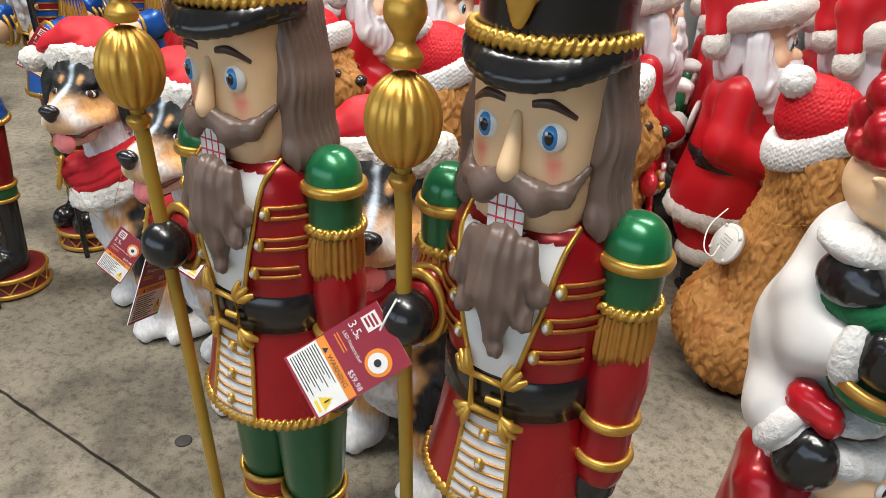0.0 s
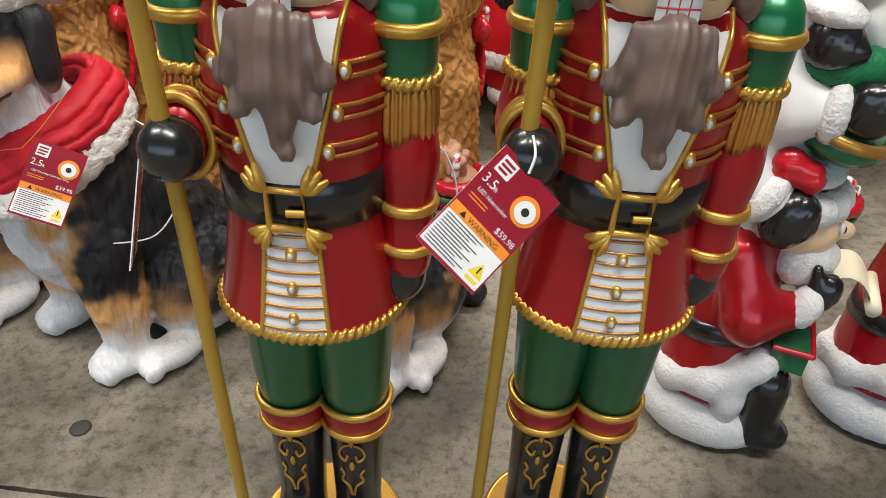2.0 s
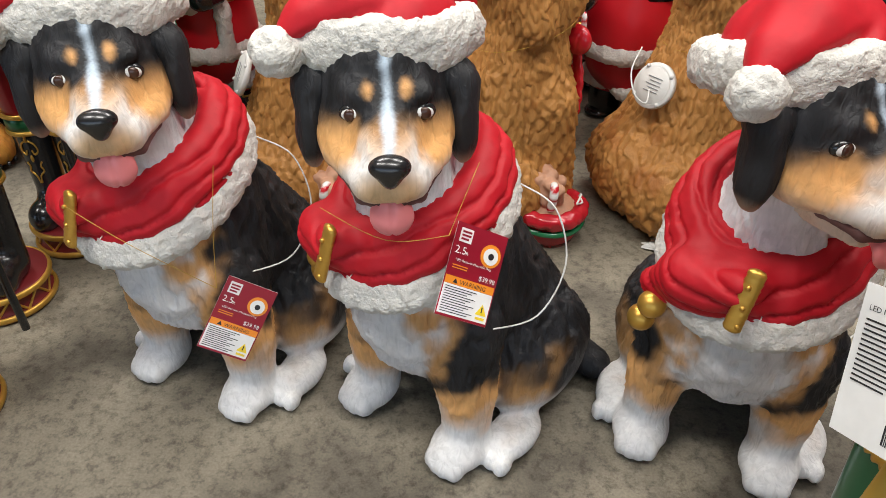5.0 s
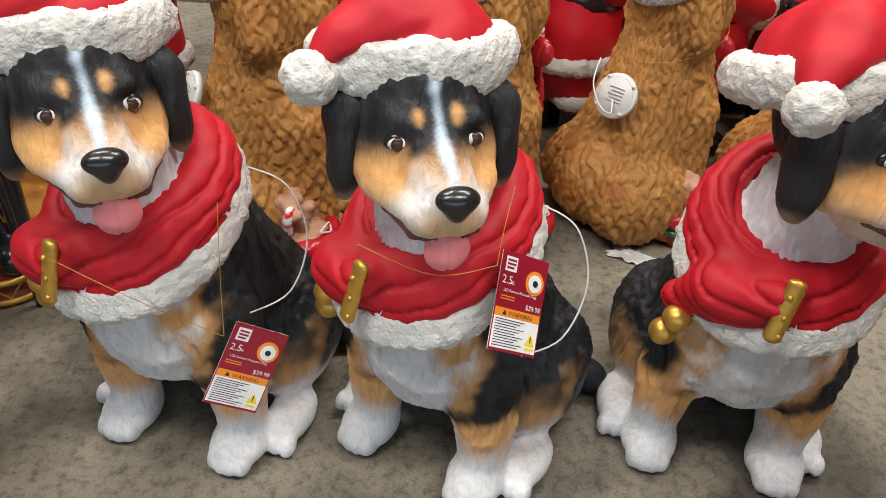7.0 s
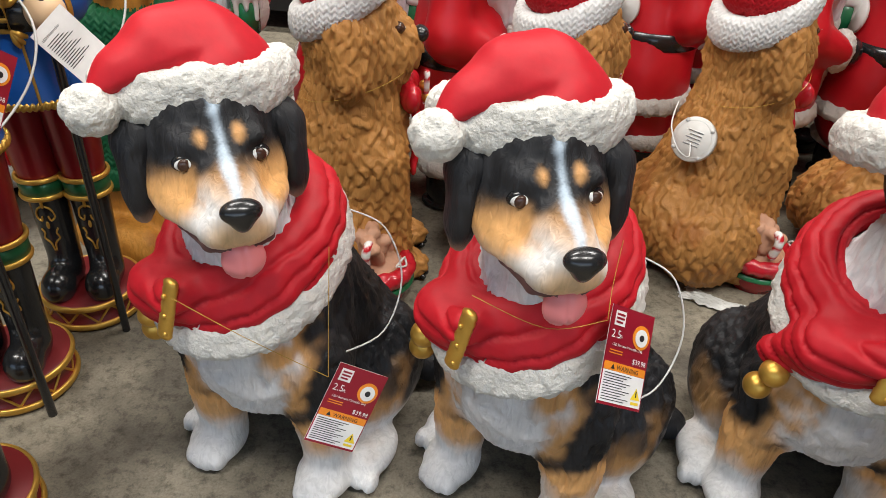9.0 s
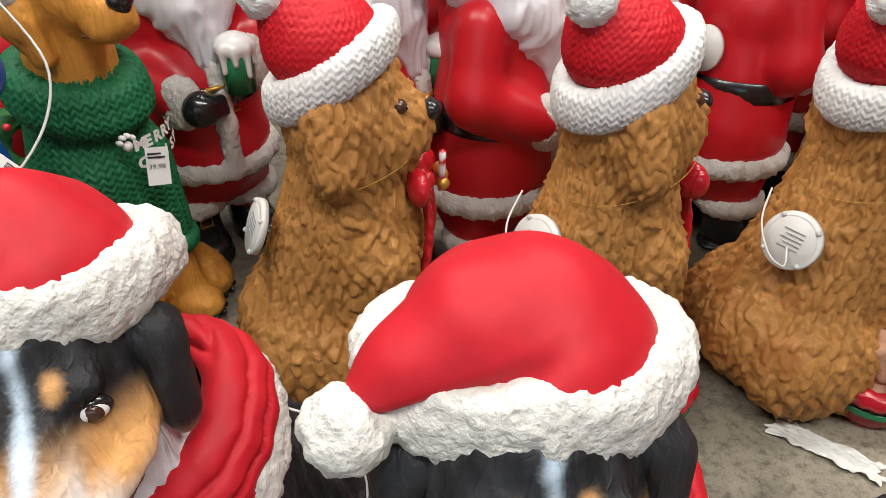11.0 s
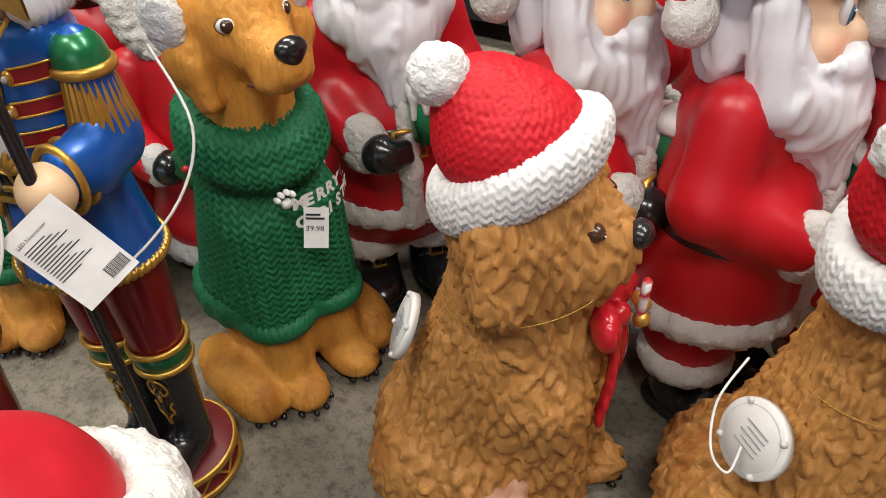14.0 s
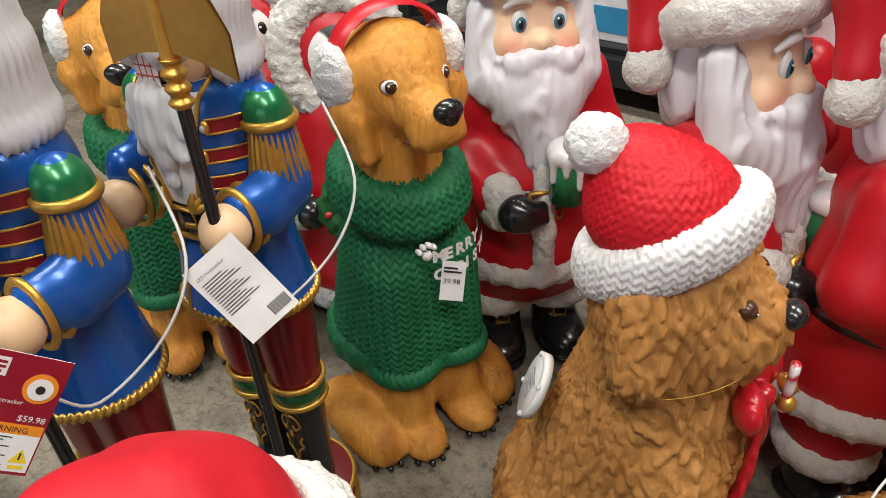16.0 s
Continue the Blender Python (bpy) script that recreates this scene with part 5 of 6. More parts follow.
        g.clay(lf, 0.003, GILT, GOLD, lambda v, n: 0.0014 * cloud(v, 70, 1))
    else:
        g.lathe(interp_profile([(0.07, 0.895), (0.088, 0.90), (0.09, 0.93), (0.085, 0.96), (0.08, 1.0)]), GILT, GOLD, (0, hy, 0), n=48)
        for i in range(8):
            a = i * 0.785 + 0.39
            g.tube([(0.088 * math.cos(a), hy + 0.088 * math.sin(a), 0.93), (0.094 * math.cos(a), hy + 0.094 * math.sin(a), 0.99), (0.06 * math.cos(a), hy + 0.06 * math.sin(a), 1.05)], 0.006, GILT, GOLD, n=8, fine=4)
        g.ball((0, hy, 0.99), (0.075, 0.075, 0.07), PEARL, (0.25, 0.006, 0.012))
        rope(oval(0.09, 0.09, 0.905, 48, hy), 0.008, loop=True, fine=1)
    # shoulders and arms
    for s in (-1, 1):
        ax = s * 0.126
        a = Clay(0.02)
        if s > 0 and red:
            a.chain([(ax, 0.0, 0.72), (ax + 0.006, 0.0, 0.62), (ax + 0.006, -0.004, 0.515)], [0.036, 0.035, 0.034])
        elif red or s < 0:
            a.chain([(ax, 0.0, 0.72), (ax - 0.008, 0.0, 0.65), (-0.130, -0.025, 0.643), (-0.130, -0.05 if red else -0.085, 0.645)], [0.036, 0.036, 0.034, 0.031])
        else:
            a.chain([(ax, 0.0, 0.72), (ax + 0.012, 0.0, 0.635), (0.13, -0.045, 0.622), (0.115, -0.085, 0.622)], [0.036, 0.036, 0.036, 0.032])
        g.clay(a, 0.005, PEARL, body)
        low = s > 0 and red
        hx = ax + 0.006 if low else ((-0.130 if red else -0.118) if s < 0 else 0.11)
        hz = 0.645 if red else 0.614
        if low:
            for z in (0.575, 0.53):
                g.tube([(hx + 0.036 * math.cos(t), -0.002 + 0.036 * math.sin(t), z) for t in np.arange(30) * 0.2094], 0.006, GILT, GOLD, loop=True)
            gl = Clay(0.012).cap((hx, -0.002, 0.515), (hx, -0.006, 0.49), 0.03, 0.028).ell((hx - 0.012, -0.015, 0.485), (0.024, 0.022, 0.026))
            g.clay(gl, 0.004, GLOSS, BLACK)
        else:
            for y, rr in ((-0.038, 0.037), (-0.06, 0.037)) if red else ((-0.07, 0.037), (-0.095, 0.038)):
                g.tube([(hx + rr * math.cos(t), y, hz + rr * math.sin(t)) for t in np.arange(30) * 0.2094], 0.006, GILT, GOLD, loop=True)
            g.ball((hx, -0.092 if red else -0.125, hz), (0.037, 0.037, 0.029) if red else (0.040, 0.040, 0.032), GLOSS if red else SATIN, BLACK if red else SKIN)
        # epaulette
        drop = 0.0 if red else -0.03
        g.lathe(interp_profile([(0.0, 0.783), (0.02, 0.780), (0.036, 0.766), (0.041, 0.745)][::-1]), PEARL, (0.012, 0.17, 0.06), (ax, 0, drop), n=32)
        if red:
            g.lathe([(0.037, 0.69), (0.040, 0.745)], PEARL, (0.012, 0.12, 0.045), (ax, 0, 0), n=32)
        g.tube([(ax + 0.041 * math.cos(t), 0.041 * math.sin(t), 0.744 + drop) for t in np.arange(30) * 0.2094], 0.0065, GILT, GOLD, loop=True)
        ez = -0.012
        zt, zb, rb = (0.698, 0.645, 0.043) if red else (0.735 + drop, 0.67 + drop, 0.052)
        if red:
            g.tube([(ax + 0.040 * math.cos(t), 0.040 * math.sin(t), 0.7) for t in np.arange(150) * 0.0418879], 0.0052, GILT, GOLD, n=12, lobes=2, twist=300, depth=0.6, loop=True)
        nf = 26
        ang = np.arange(nf * 6) * 2 * math.pi / (nf * 6)
        P = []
        for z, r in ((zt, 0.038), (zt - 0.015, 0.042), (zb + 0.01, rb), (zb, rb - 0.004), (zb + 0.004, 0.03)):
            P.append([(ax + (r - 0.0035 * abs(math.cos(t * nf / 2)) ** 2) * math.cos(t), (r - 0.0035 * abs(math.cos(t * nf / 2)) ** 2) * math.sin(t), z + 0.004 * math.sin(t * 5 + 1) * (z < zb + 0.02)) for t in ang])
        g.sheet(np.array(P), GILT, (0.55, 0.27, 0.06) if red else GOLD, wrap_v=True)
    # staff or axe
    if red:
        b0, b1 = np.array((-0.148, -0.03, 0.0)), np.array((-0.133, -0.104, 0.812))
        g.tube([b0, b1], 0.0105, SATIN, (0.42, 0.25, 0.03), n=12)
        g.ball(b1 + np.array((0, 0, 0.03)), (0.045, 0.045, 0.041), GILT, GOLD, n=22, ribs=14, depth=0.10)
        g.lathe(interp_profile([(0.012, -0.03), (0.017, -0.022), (0.012, -0.015)]), GILT, GOLD, b1, n=20)
        g.lathe(interp_profile([(0.018, 0.075), (0.021, 0.083), (0.013, 0.092), (0.013, 0.098), (0.023, 0.112), (0.022, 0.125), (0.012, 0.138), (0.019, 0.145), (0.012, 0.152), (0.014, 0.16), (0.018, 0.175), (0.008, 0.192), (0.0, 0.195)]), GILT, GOLD, b1, n=24)
    else:
        b0, b1 = np.array((0.105, -0.125, 0.0)), np.array((0.118, -0.148, 0.768))
        g.tube([b0, b1], 0.010, GLOSS, BLACK, n=12)
        g.lathe(interp_profile([(0.012, 0.0), (0.018, 0.006), (0.012, 0.012), (0.018, 0.02), (0.012, 0.027), (0.018, 0.035), (0.012, 0.042), (0.016, 0.05), (0.012, 0.058), (0.011, 0.2)]), GILT, GOLD, b1, n=20)
        th = np.linspace(-1, 1, 25)
        rim = []
        for t in th:
            rim.append((0.11 * t, 0.055 - 0.02 * t * t))
        top = [(u, 0.05 + 0.11 * (1 - 0.75 * abs(u / 0.11) ** 2)) for u, w in rim]
        for dy, fl in ((-0.006, False), (0.006, True)):
            P = np.array([[b1 + np.array((u, dy * (0.3 + 0.7 * (1 - abs(u) / 0.112)), w)) for u, w in row] for row in (rim, [( (a[0] + b[0]) / 2, (a[1] + b[1]) / 2) for a, b in zip(rim, top)], top)])
            g.sheet(P if not fl else P[:, ::-1], GILT, (0.45, 0.26, 0.06))
    for v in g.v:
        v[:, :2] *= 0.73
    return g.build("nutcracker_statue")


def interp_profile(prof, fine=5):
    p = np.array(prof, float)
    t = np.linspace(0, len(p) - 1, (len(p) - 1) * fine + 1)
    return list(zip(np.maximum(smooth_line(p[:, 0], t), 0), smooth_line(p[:, 1], t)))


def penguin():
    g = Figure()
    c = Clay(0.03).cap((0, 0, 0.45), (0, 0, 0.14), 0.12, 0.16).ell((0, 0, 0.12), (0.17, 0.15, 0.1))
    g.clay(c, 0.008, SATIN, SANTA_RED)
    w = Clay(0.02).ring((0, 0, 0.06), 0.15, 0.13, 0.03)
    P = [(0.098 * math.cos(a), -0.045 + 0.012 * math.sin(a), 0.59 + 0.105 * math.sin(a)) for a in np.linspace(0, 2 * math.pi, 25)]
    w.chain(P, [0.034] * 25)
    g.clay(w, 0.005, FUZZ, CREAM, lambda v, n: 2.0 * fleece(v, n))
    h = Clay(0.02).ell((0, 0, 0.59), (0.11, 0.10, 0.115))
    g.clay(h, 0.006, SATIN, SANTA_RED)
    f = Clay(0.01).ell((0, -0.03, 0.59), (0.085, 0.075, 0.09))

    def pp(v):
        d = np.minimum(np.sqrt((np.abs(v[:, 0]) - 0.035) ** 2 + ((v[:, 2] - 0.60) * 0.7) ** 2), np.sqrt((np.abs(v[:, 0]) - 0.04) ** 2 + (v[:, 2] - 0.565) ** 2))
        col = blend((0.78, 0.77, 0.76), BLACK, step(d, 0.028, 0.032))
        ck = np.sqrt((np.abs(v[:, 0]) - 0.05) ** 2 + (v[:, 2] - 0.56) ** 2)
        return blend(col, (0.85, 0.3, 0.3), (1 - step(ck, 0.004, 0.02)) * 0.7)

    g.clay(f, 0.004, SATIN, pp)
    bk = Clay(0.008).cap((0, -0.095, 0.572), (0, -0.125, 0.566), 0.02, 0.008)
    g.clay(bk, 0.004, SATIN, (0.8, 0.2, 0.02))
    for s in (-1, 1):
        p = np.array((s * 0.034, -0.095, 0.607))
        g.ball(p, (0.010, 0.006, 0.014), GLOSS, BLACK, n=10)
        g.ball(p + np.array((-0.002, -0.006, 0.004)), 0.003, GLOSS, WHITE, n=6)
        a = Clay(0.02).chain([(s * 0.13, 0, 0.44), (s * 0.17, -0.03, 0.33), (s * 0.12, -0.13, 0.30)], [0.045, 0.05, 0.04])
        g.clay(a, 0.008, SATIN, SANTA_RED)
        m = Clay(0.01).ell((s * 0.09, -0.155, 0.30), 0.035)
        g.clay(m, 0.006, GLOSS, BLACK)
        cu = Clay(0.01).ell((s * 0.112, -0.138, 0.30), (0.03, 0.035, 0.045), (0, 0, s * 40))
        g.clay(cu, 0.006, FUZZ, CREAM, fleece)
    wr = Clay(0.01).ring((0, 0, 0), 0.055, 0.055, 0.02)
    v, f = wr.mesh(0.005)
    v = v @ rot3(80, 0, 0).T + np.array((0, -0.185, 0.32))
    v = v + 0.006 * np.stack([cloud(v, 70, 1), cloud(v + 3, 70, 1), cloud(v + 6, 70, 1)], -1)
    g.add(v, f, MATTE, (0.02, 0.10, 0.03))
    for a in range(6):
        g.ball((0.055 * math.cos(a * 1.05), -0.205, 0.32 + 0.055 * math.sin(a * 1.05)), 0.008, GLOSS, (0.45, 0.01, 0.02), n=6)
    return g.build("penguin_statue")


def stack():
    """A kneeling Santa with a list, carrying a white bear with a basket and an elf on top; it looks towards -y."""
    g = Figure()
    lump = lambda v, n: 0.6 * fleece(v, n) + 0.0015 * cloud(v, 22, 1)
    # snow and the fur hem
    sn = Clay(0.025)
    sn.ell((0, 0.0, 0.028), (0.118, 0.128, 0.038)).ell((0, 0.03, 0.055), (0.105, 0.105, 0.045))
    sn.ring((0, 0.012, 0.045), 0.092, 0.100, 0.026)
    g.clay(sn, 0.005, FUZZ, WHITE, lump)
    fh = Clay(0.02)
    for sd in (-1, 1):
        fh.chain([(0.0, 0.118, 0.105), (sd * 0.070, 0.085, 0.11), (sd * 0.098, 0.02, 0.135), (sd * 0.082, -0.05, 0.185), (sd * 0.02, -0.095, 0.195)], [0.023, 0.024, 0.026, 0.026, 0.022])
        fh.chain([(sd * 0.082, -0.03, 0.175), (sd * 0.092, -0.02, 0.11), (sd * 0.085, -0.02, 0.06)], [0.026, 0.024, 0.024])
    g.clay(fh, 0.005, FUZZ, WHITE, lump)
    # coat
    c = Clay(0.025)
    c.cap((0, 0.035, 0.35), (0, 0.02, 0.13), 0.072, 0.102).ell((0, -0.03, 0.13), (0.088, 0.085, 0.065))
    for sd in (-1, 1):
        c.chain([(sd * 0.068, 0.035, 0.355), (sd * 0.095, -0.005, 0.275), (sd * 0.072, -0.060, 0.285)], [0.040, 0.043, 0.032])
    g.clay(c, 0.0045, PEARL, (0.40, 0.008, 0.015), lambda v, n: 0.002 * cloud(v, 16, 2) - 0.0025 * np.abs(cloud(v * np.array((1, 1, 0.4)), 22, 1)))
    a = np.arange(44) * 2 * math.pi / 44
    P = np.array([[((r) * math.cos(t), 0.028 + r * math.sin(t), z + 0.10 * -math.sin(t) * 0.1) for t in a] for r, z in ((0.082, 0.203), (0.095, 0.206), (0.092, 0.236), (0.078, 0.239))])
    g.sheet(P[::-1], GLOSS, BLACK, wrap_v=True)
    # boot of the bent knee, gloves
    b = Clay(0.018)
    for sd in (-1, 1):
        b.cap((sd * 0.070, -0.075, 0.145), (sd * 0.068, -0.082, 0.055), 0.041, 0.036).ell((sd * 0.068, -0.10, 0.048), (0.038, 0.045, 0.028))
        b.ell((sd * 0.055, -0.105, 0.322), (0.024, 0.024, 0.034), (20, 0, 0)).cap((sd * 0.06, -0.09, 0.335), (sd * 0.062, -0.082, 0.36), 0.011, 0.009)
    g.clay(b, 0.0045, GLOSS, BLACK, lambda v, n: -0.0022 * (1 - np.abs(np.sin(v[:, 1] * 130))) ** 6)
    cf = Clay(0.012)
    for sd in (-1, 1):
        cf.ell((sd * 0.066, -0.082, 0.298), (0.034, 0.026, 0.036), (25, 0, 0))
    g.clay(cf, 0.004, FUZZ, WHITE, lump)
    # head in profile, beard and hair
    f = Clay(0.012).ell((0, -0.045, 0.400), (0.060, 0.060, 0.048)).ell((0, -0.108, 0.402), (0.014, 0.016, 0.013), k=0.006)
    g.clay(f, 0.004, SATIN, SKIN)
    for sd in (-1, 1):
        g.ball((sd * 0.028, -0.097, 0.415), (0.009, 0.006, 0.010), GLOSS, WHITE, n=10)
        g.ball((sd * 0.029, -0.101, 0.415), (0.005, 0.004, 0.006), GLOSS, BLACK, n=8)
    be = Clay(0.015).ell((0, -0.06, 0.350), (0.062, 0.048, 0.045)).cap((0, -0.085, 0.345), (0, -0.10, 0.275), 0.034, 0.016).ell((0, 0.02, 0.405), (0.072, 0.050, 0.055)).ring((0, -0.01, 0.445), 0.066, 0.072, 0.019)
    g.clay(be, 0.004, FUZZ, WHITE, lambda v, n: 0.006 * (0.4 - np.abs(cloud(v * np.array((1, 1, 0.3)), 60, 1))))
    # list with a rolled end, parcel at the knee
    ts = np.linspace(0, 1, 12)
    for dy, flip in ((0.0, False), (0.003, True)):
        S = np.array([[(x, -0.115 - 0.065 * t + dy, 0.345 + 0.020 * math.sin(t * 3) - 0.03 * t) for x in np.linspace(-0.045, 0.045, 5)] for t in ts])
        g.sheet(S[:, ::-1] if flip else S, CARD, (0.72, 0.66, 0.48))
    g.lathe([(0.0, -0.05), (0.012, -0.05), (0.012, 0.05), (0.0, 0.05)], CARD, (0.74, 0.68, 0.50), (0, -0.184, 0.312), n=18, turn=(0, 90, 0))
    for x0, x1, col in ((-0.088, 0.088, (0.012, 0.13, 0.05)), (-0.012, 0.012, (0.45, 0.01, 0.02))):
        d = 0.0 if x1 > 0.05 else 0.003
        for y0, y1, z0, z1 in ((-0.118 - d, -0.06, 0.190 - d, 0.232 + d),):
            q = [(x0, y0), (x1, y0), (x1, y1), (x0, y1), (x0, y0)]
            g.sheet(np.array([[(x, y, z) for x, y in q] for z in (z0, z1)])[::-1], GLOSS, col)
            g.sheet(np.array([[(x, y, z1) for x in (x0, x1)] for y in (y0, y1)])[::-1], GLOSS, col)
    g.tube([(-0.091, -0.122, 0.231), (0.091, -0.122, 0.231)], 0.005, GLOSS, (0.45, 0.01, 0.02))
    g.tube([(-0.091, -0.122, 0.231), (-0.091, -0.058, 0.231)], 0.005, GLOSS, (0.45, 0.01, 0.02))
    # bear riding on the shoulders
    w = Clay(0.03).chain([(0, 0.050, 0.46), (0, 0.058, 0.56), (0, 0.040, 0.67)], [0.070, 0.070, 0.060])
    w.ell((0, -0.055, 0.688), (0.060, 0.058, 0.056)).ell((0, -0.105, 0.675), (0.030, 0.030, 0.026))
    for sd in (-1, 1):
        w.chain([(sd * 0.050, 0.06, 0.62), (sd * 0.070, 0.03, 0.580), (sd * 0.072, -0.01, 0.588)], [0.036, 0.032, 0.028])
        w.chain([(sd * 0.06, 0.05, 0.47), (sd * 0.072, 0.02, 0.455)], [0.045, 0.036])
    g.clay(w, 0.0045, SATIN, (0.66, 0.65, 0.63), lambda v, n: 0.0015 * cloud(v, 20, 2))
    g.ball((0, -0.133, 0.682), (0.013, 0.010, 0.010), GLOSS, BLACK)
    ml = Clay(0.012)
    for sd in (-1, 1):
        ml.ell((sd * 0.082, -0.010, 0.436), (0.034, 0.040, 0.046), (20, 0, 0)).cap((sd * 0.085, -0.035, 0.455), (sd * 0.082, -0.040, 0.43), 0.016, 0.014)
        ml.ell((sd * 0.078, -0.060, 0.598), (0.030, 0.042, 0.036)).cap((sd * 0.088, -0.05, 0.618), (sd * 0.088, -0.075, 0.622), 0.014, 0.012)
        ml.ell((sd * 0.074, 0.012, 0.668), (0.028, 0.040, 0.033)).cap((sd * 0.085, 0.0, 0.66), (sd * 0.082, -0.025, 0.664), 0.014, 0.012)
    g.clay(ml, 0.004, GLOSS, BLACK, lambda v, n: -0.002 * (1 - np.abs(np.sin(v[:, 1] * 170 + v[:, 2] * 60))) ** 6)
    cu = Clay(0.012)
    for sd in (-1, 1):
        cu.ell((sd * 0.080, 0.030, 0.462), (0.038, 0.024, 0.046), (30, 0, 0)).ell((sd * 0.080, -0.020, 0.588), (0.034, 0.022, 0.040)).ell((sd * 0.066, 0.022, 0.702), (0.036, 0.044, 0.018), (10, 0, 0))
    cu.ell((0, -0.03, 0.49), (0.075, 0.05, 0.022))
    g.clay(cu, 0.004, FUZZ, WHITE, lump)
    # basket, bow, scarf
    bk = Clay(0.008).ell((0, -0.045, 0.545), (0.098, 0.072, 0.036), (12, 0, 0))
    g.clay(bk, 0.004, GLOSS, GREEN)
    g.tube([(0.102 * math.cos(t), -0.045 + 0.075 * math.sin(t), 0.560 + 0.016 * math.sin(t)) for t in np.arange(48) * 2 * math.pi / 48], 0.0085, GILT, (0.50, 0.27, 0.06), loop=True)
    bo = Clay(0.01)
    for sd in (-1, 1):
        bo.ell((sd * 0.078, 0.010, 0.508), (0.022, 0.030, 0.026), (35, 0, 0)).ell((sd * 0.080, -0.022, 0.500), (0.018, 0.020, 0.024), (-30, 0, 0))
    g.clay(bo, 0.004, GLOSS, RED, lambda v, n: -0.002 * (1 - np.abs(np.sin(v[:, 2] * 180))) ** 4)
    sc = Clay(0.012).ring((0, -0.01, 0.642), 0.066, 0.066, 0.022).ell((0.03, -0.07, 0.60), (0.03, 0.02, 0.04))
    g.clay(sc, 0.003, MATTE, GREEN, knit(0, 0, 0.012, 0.010, 0.003))
    # elf head and quilted hat
    e = Clay(0.015).ell((0, 0.0, 0.760), (0.074, 0.078, 0.052)).ell((0, -0.082, 0.755), 0.012)
    for sd in (-1, 1):
        e.cap((sd * 0.070, 0.0, 0.768), (sd * 0.105, 0.012, 0.785), 0.014, 0.004)
    g.clay(e, 0.004, SATIN, SKIN)
    for sd in (-1, 1):
        g.ball((sd * 0.030, -0.070, 0.772), (0.009, 0.006, 0.010), GLOSS, WHITE, n=10)
        g.ball((sd * 0.030, -0.075, 0.772), (0.005, 0.004, 0.006), GLOSS, BLACK, n=8)
    tc = Clay(0.007)
    tc.cap((0, 0.0, 0.81), (0, -0.01, 0.98), 0.055, 0.03)
    for k in range(7):
        rr = 0.066 - 0.0062 * k
        m = 7 if k < 4 else 6
        for q in range(m):
            t = q * 2 * math.pi / m + k * math.pi / m
            tc.ell((rr * math.cos(t), -0.0015 * k + rr * math.sin(t), 0.822 + 0.030 * k), (0.026, 0.026, 0.023), k=0.002)
    tc.ring((0, 0.0, 0.798), 0.071, 0.075, 0.012)
    g.clay(tc, 0.004, PEARL, (0.40, 0.008, 0.016))
    tf = Clay(0.01).ring((0, -0.012, 1.022), 0.028, 0.028, 0.016)
    for sd in (-1, 1):
        tf.ell((sd * 0.075, -0.035, 0.822), (0.020, 0.030, 0.026))
    g.clay(tf, 0.004, FUZZ, WHITE, lump)
    kn = Clay(0.01).cap((0, -0.012, 1.03), (0, -0.02, 1.10), 0.030, 0.012)
    g.clay(kn, 0.003, MATTE, RED, knit(0, -0.012, 0.010, 0.009, 0.003))
    for v in g.v:
        v[:, :2] *= 0.86
    return g.build("santa_tower_statue")


def place(proto, spots, label, category, group):
    """Stands copies of one figure at (x, y, turn)."""
    out = [proto] + [copy_thing(proto, Matrix()) for _ in spots[1:]]
    for ob, (x, y, r) in zip(out, spots):
        ob.matrix_basis = pose(x, y, 0, 0, 0, r)
        tagged(ob, label, category, group)
    return out


place(bernese(), [(0.112, 0.005, -27), (-0.252, 0.01, -13), (0.563, 0.052, -8)],
      "black and tan dog statue in red hat and scarf", "dog statue", "sitting mountain dogs")
place(doodle(), [(-0.25, 0.62, 100), (0.160, 0.705, 117), (0.542, 0.800, 117), (0.98, 0.895, 117), (1.42, 0.95, 125)],
      "brown curly poodle statue in a red and white knitted hat", "dog statue", "curly brown dogs")
place(retriever(), [(-0.707, 0.643, 76), (-1.235, 0.50, 60)],
      "golden retriever statue in a green knitted sweater and white earmuffs", "dog statue", "golden dogs")
place(santa(), [(-0.70, 0.955, 50), (-0.335, 0.93, 88), (-0.085, 0.965, 88), (0.10, 1.08, 95), (0.39, 1.22, 135), (0.71, 1.21, 98), (1.0, 1.25, 98),
                (1.3, 1.29, 98), (1.6, 1.33, 98), (1.92, 1.38, 98), (0.88, 1.52, 98), (0.58, 1.5, 98), (1.18, 1.56, 98), (0.27, 1.52, 118), (-0.06, 1.38, 125),
                (1.48, 1.6, 98), (-0.43, 1.30, 165), (0.10, 1.76, 120), (0.43, 1.8, 98), (0.76, 1.83, 98), (1.1, 1.87, 98), (1.45, 1.9, 98), (-0.25, 1.66, 140)],
      "santa statue in a red suit with a white beard", "santa statue", "standing santas")
place(nutcracker(True), [(0.676, -0.258, 8), (0.968, -0.181, 8)],
      "red-coated nutcracker statue in a black shako holding a gold staff", "nutcracker", "red nutcrackers")
place(nutcracker(False), [(-0.73, 0.36, 15), (-0.745, 0.135, 15), (-0.64, -0.14, 12)],
      "blue-coated nutcracker statue with white beard holding a gold axe", "nutcracker", "blue nutcrackers")
place(penguin(), [(-1.10, 0.87, 48), (-1.38, 0.86, 48)], "penguin statue in a red coat with a white fur hood", "penguin statue", "penguins")
place(stack(), [(1.212, 0.148, 80), (1.505, 0.230, 76)], "santa statue on snow carrying a white bear and an elf", "santa statue", "stacked figures")

# ---- tags, threads and wires ----


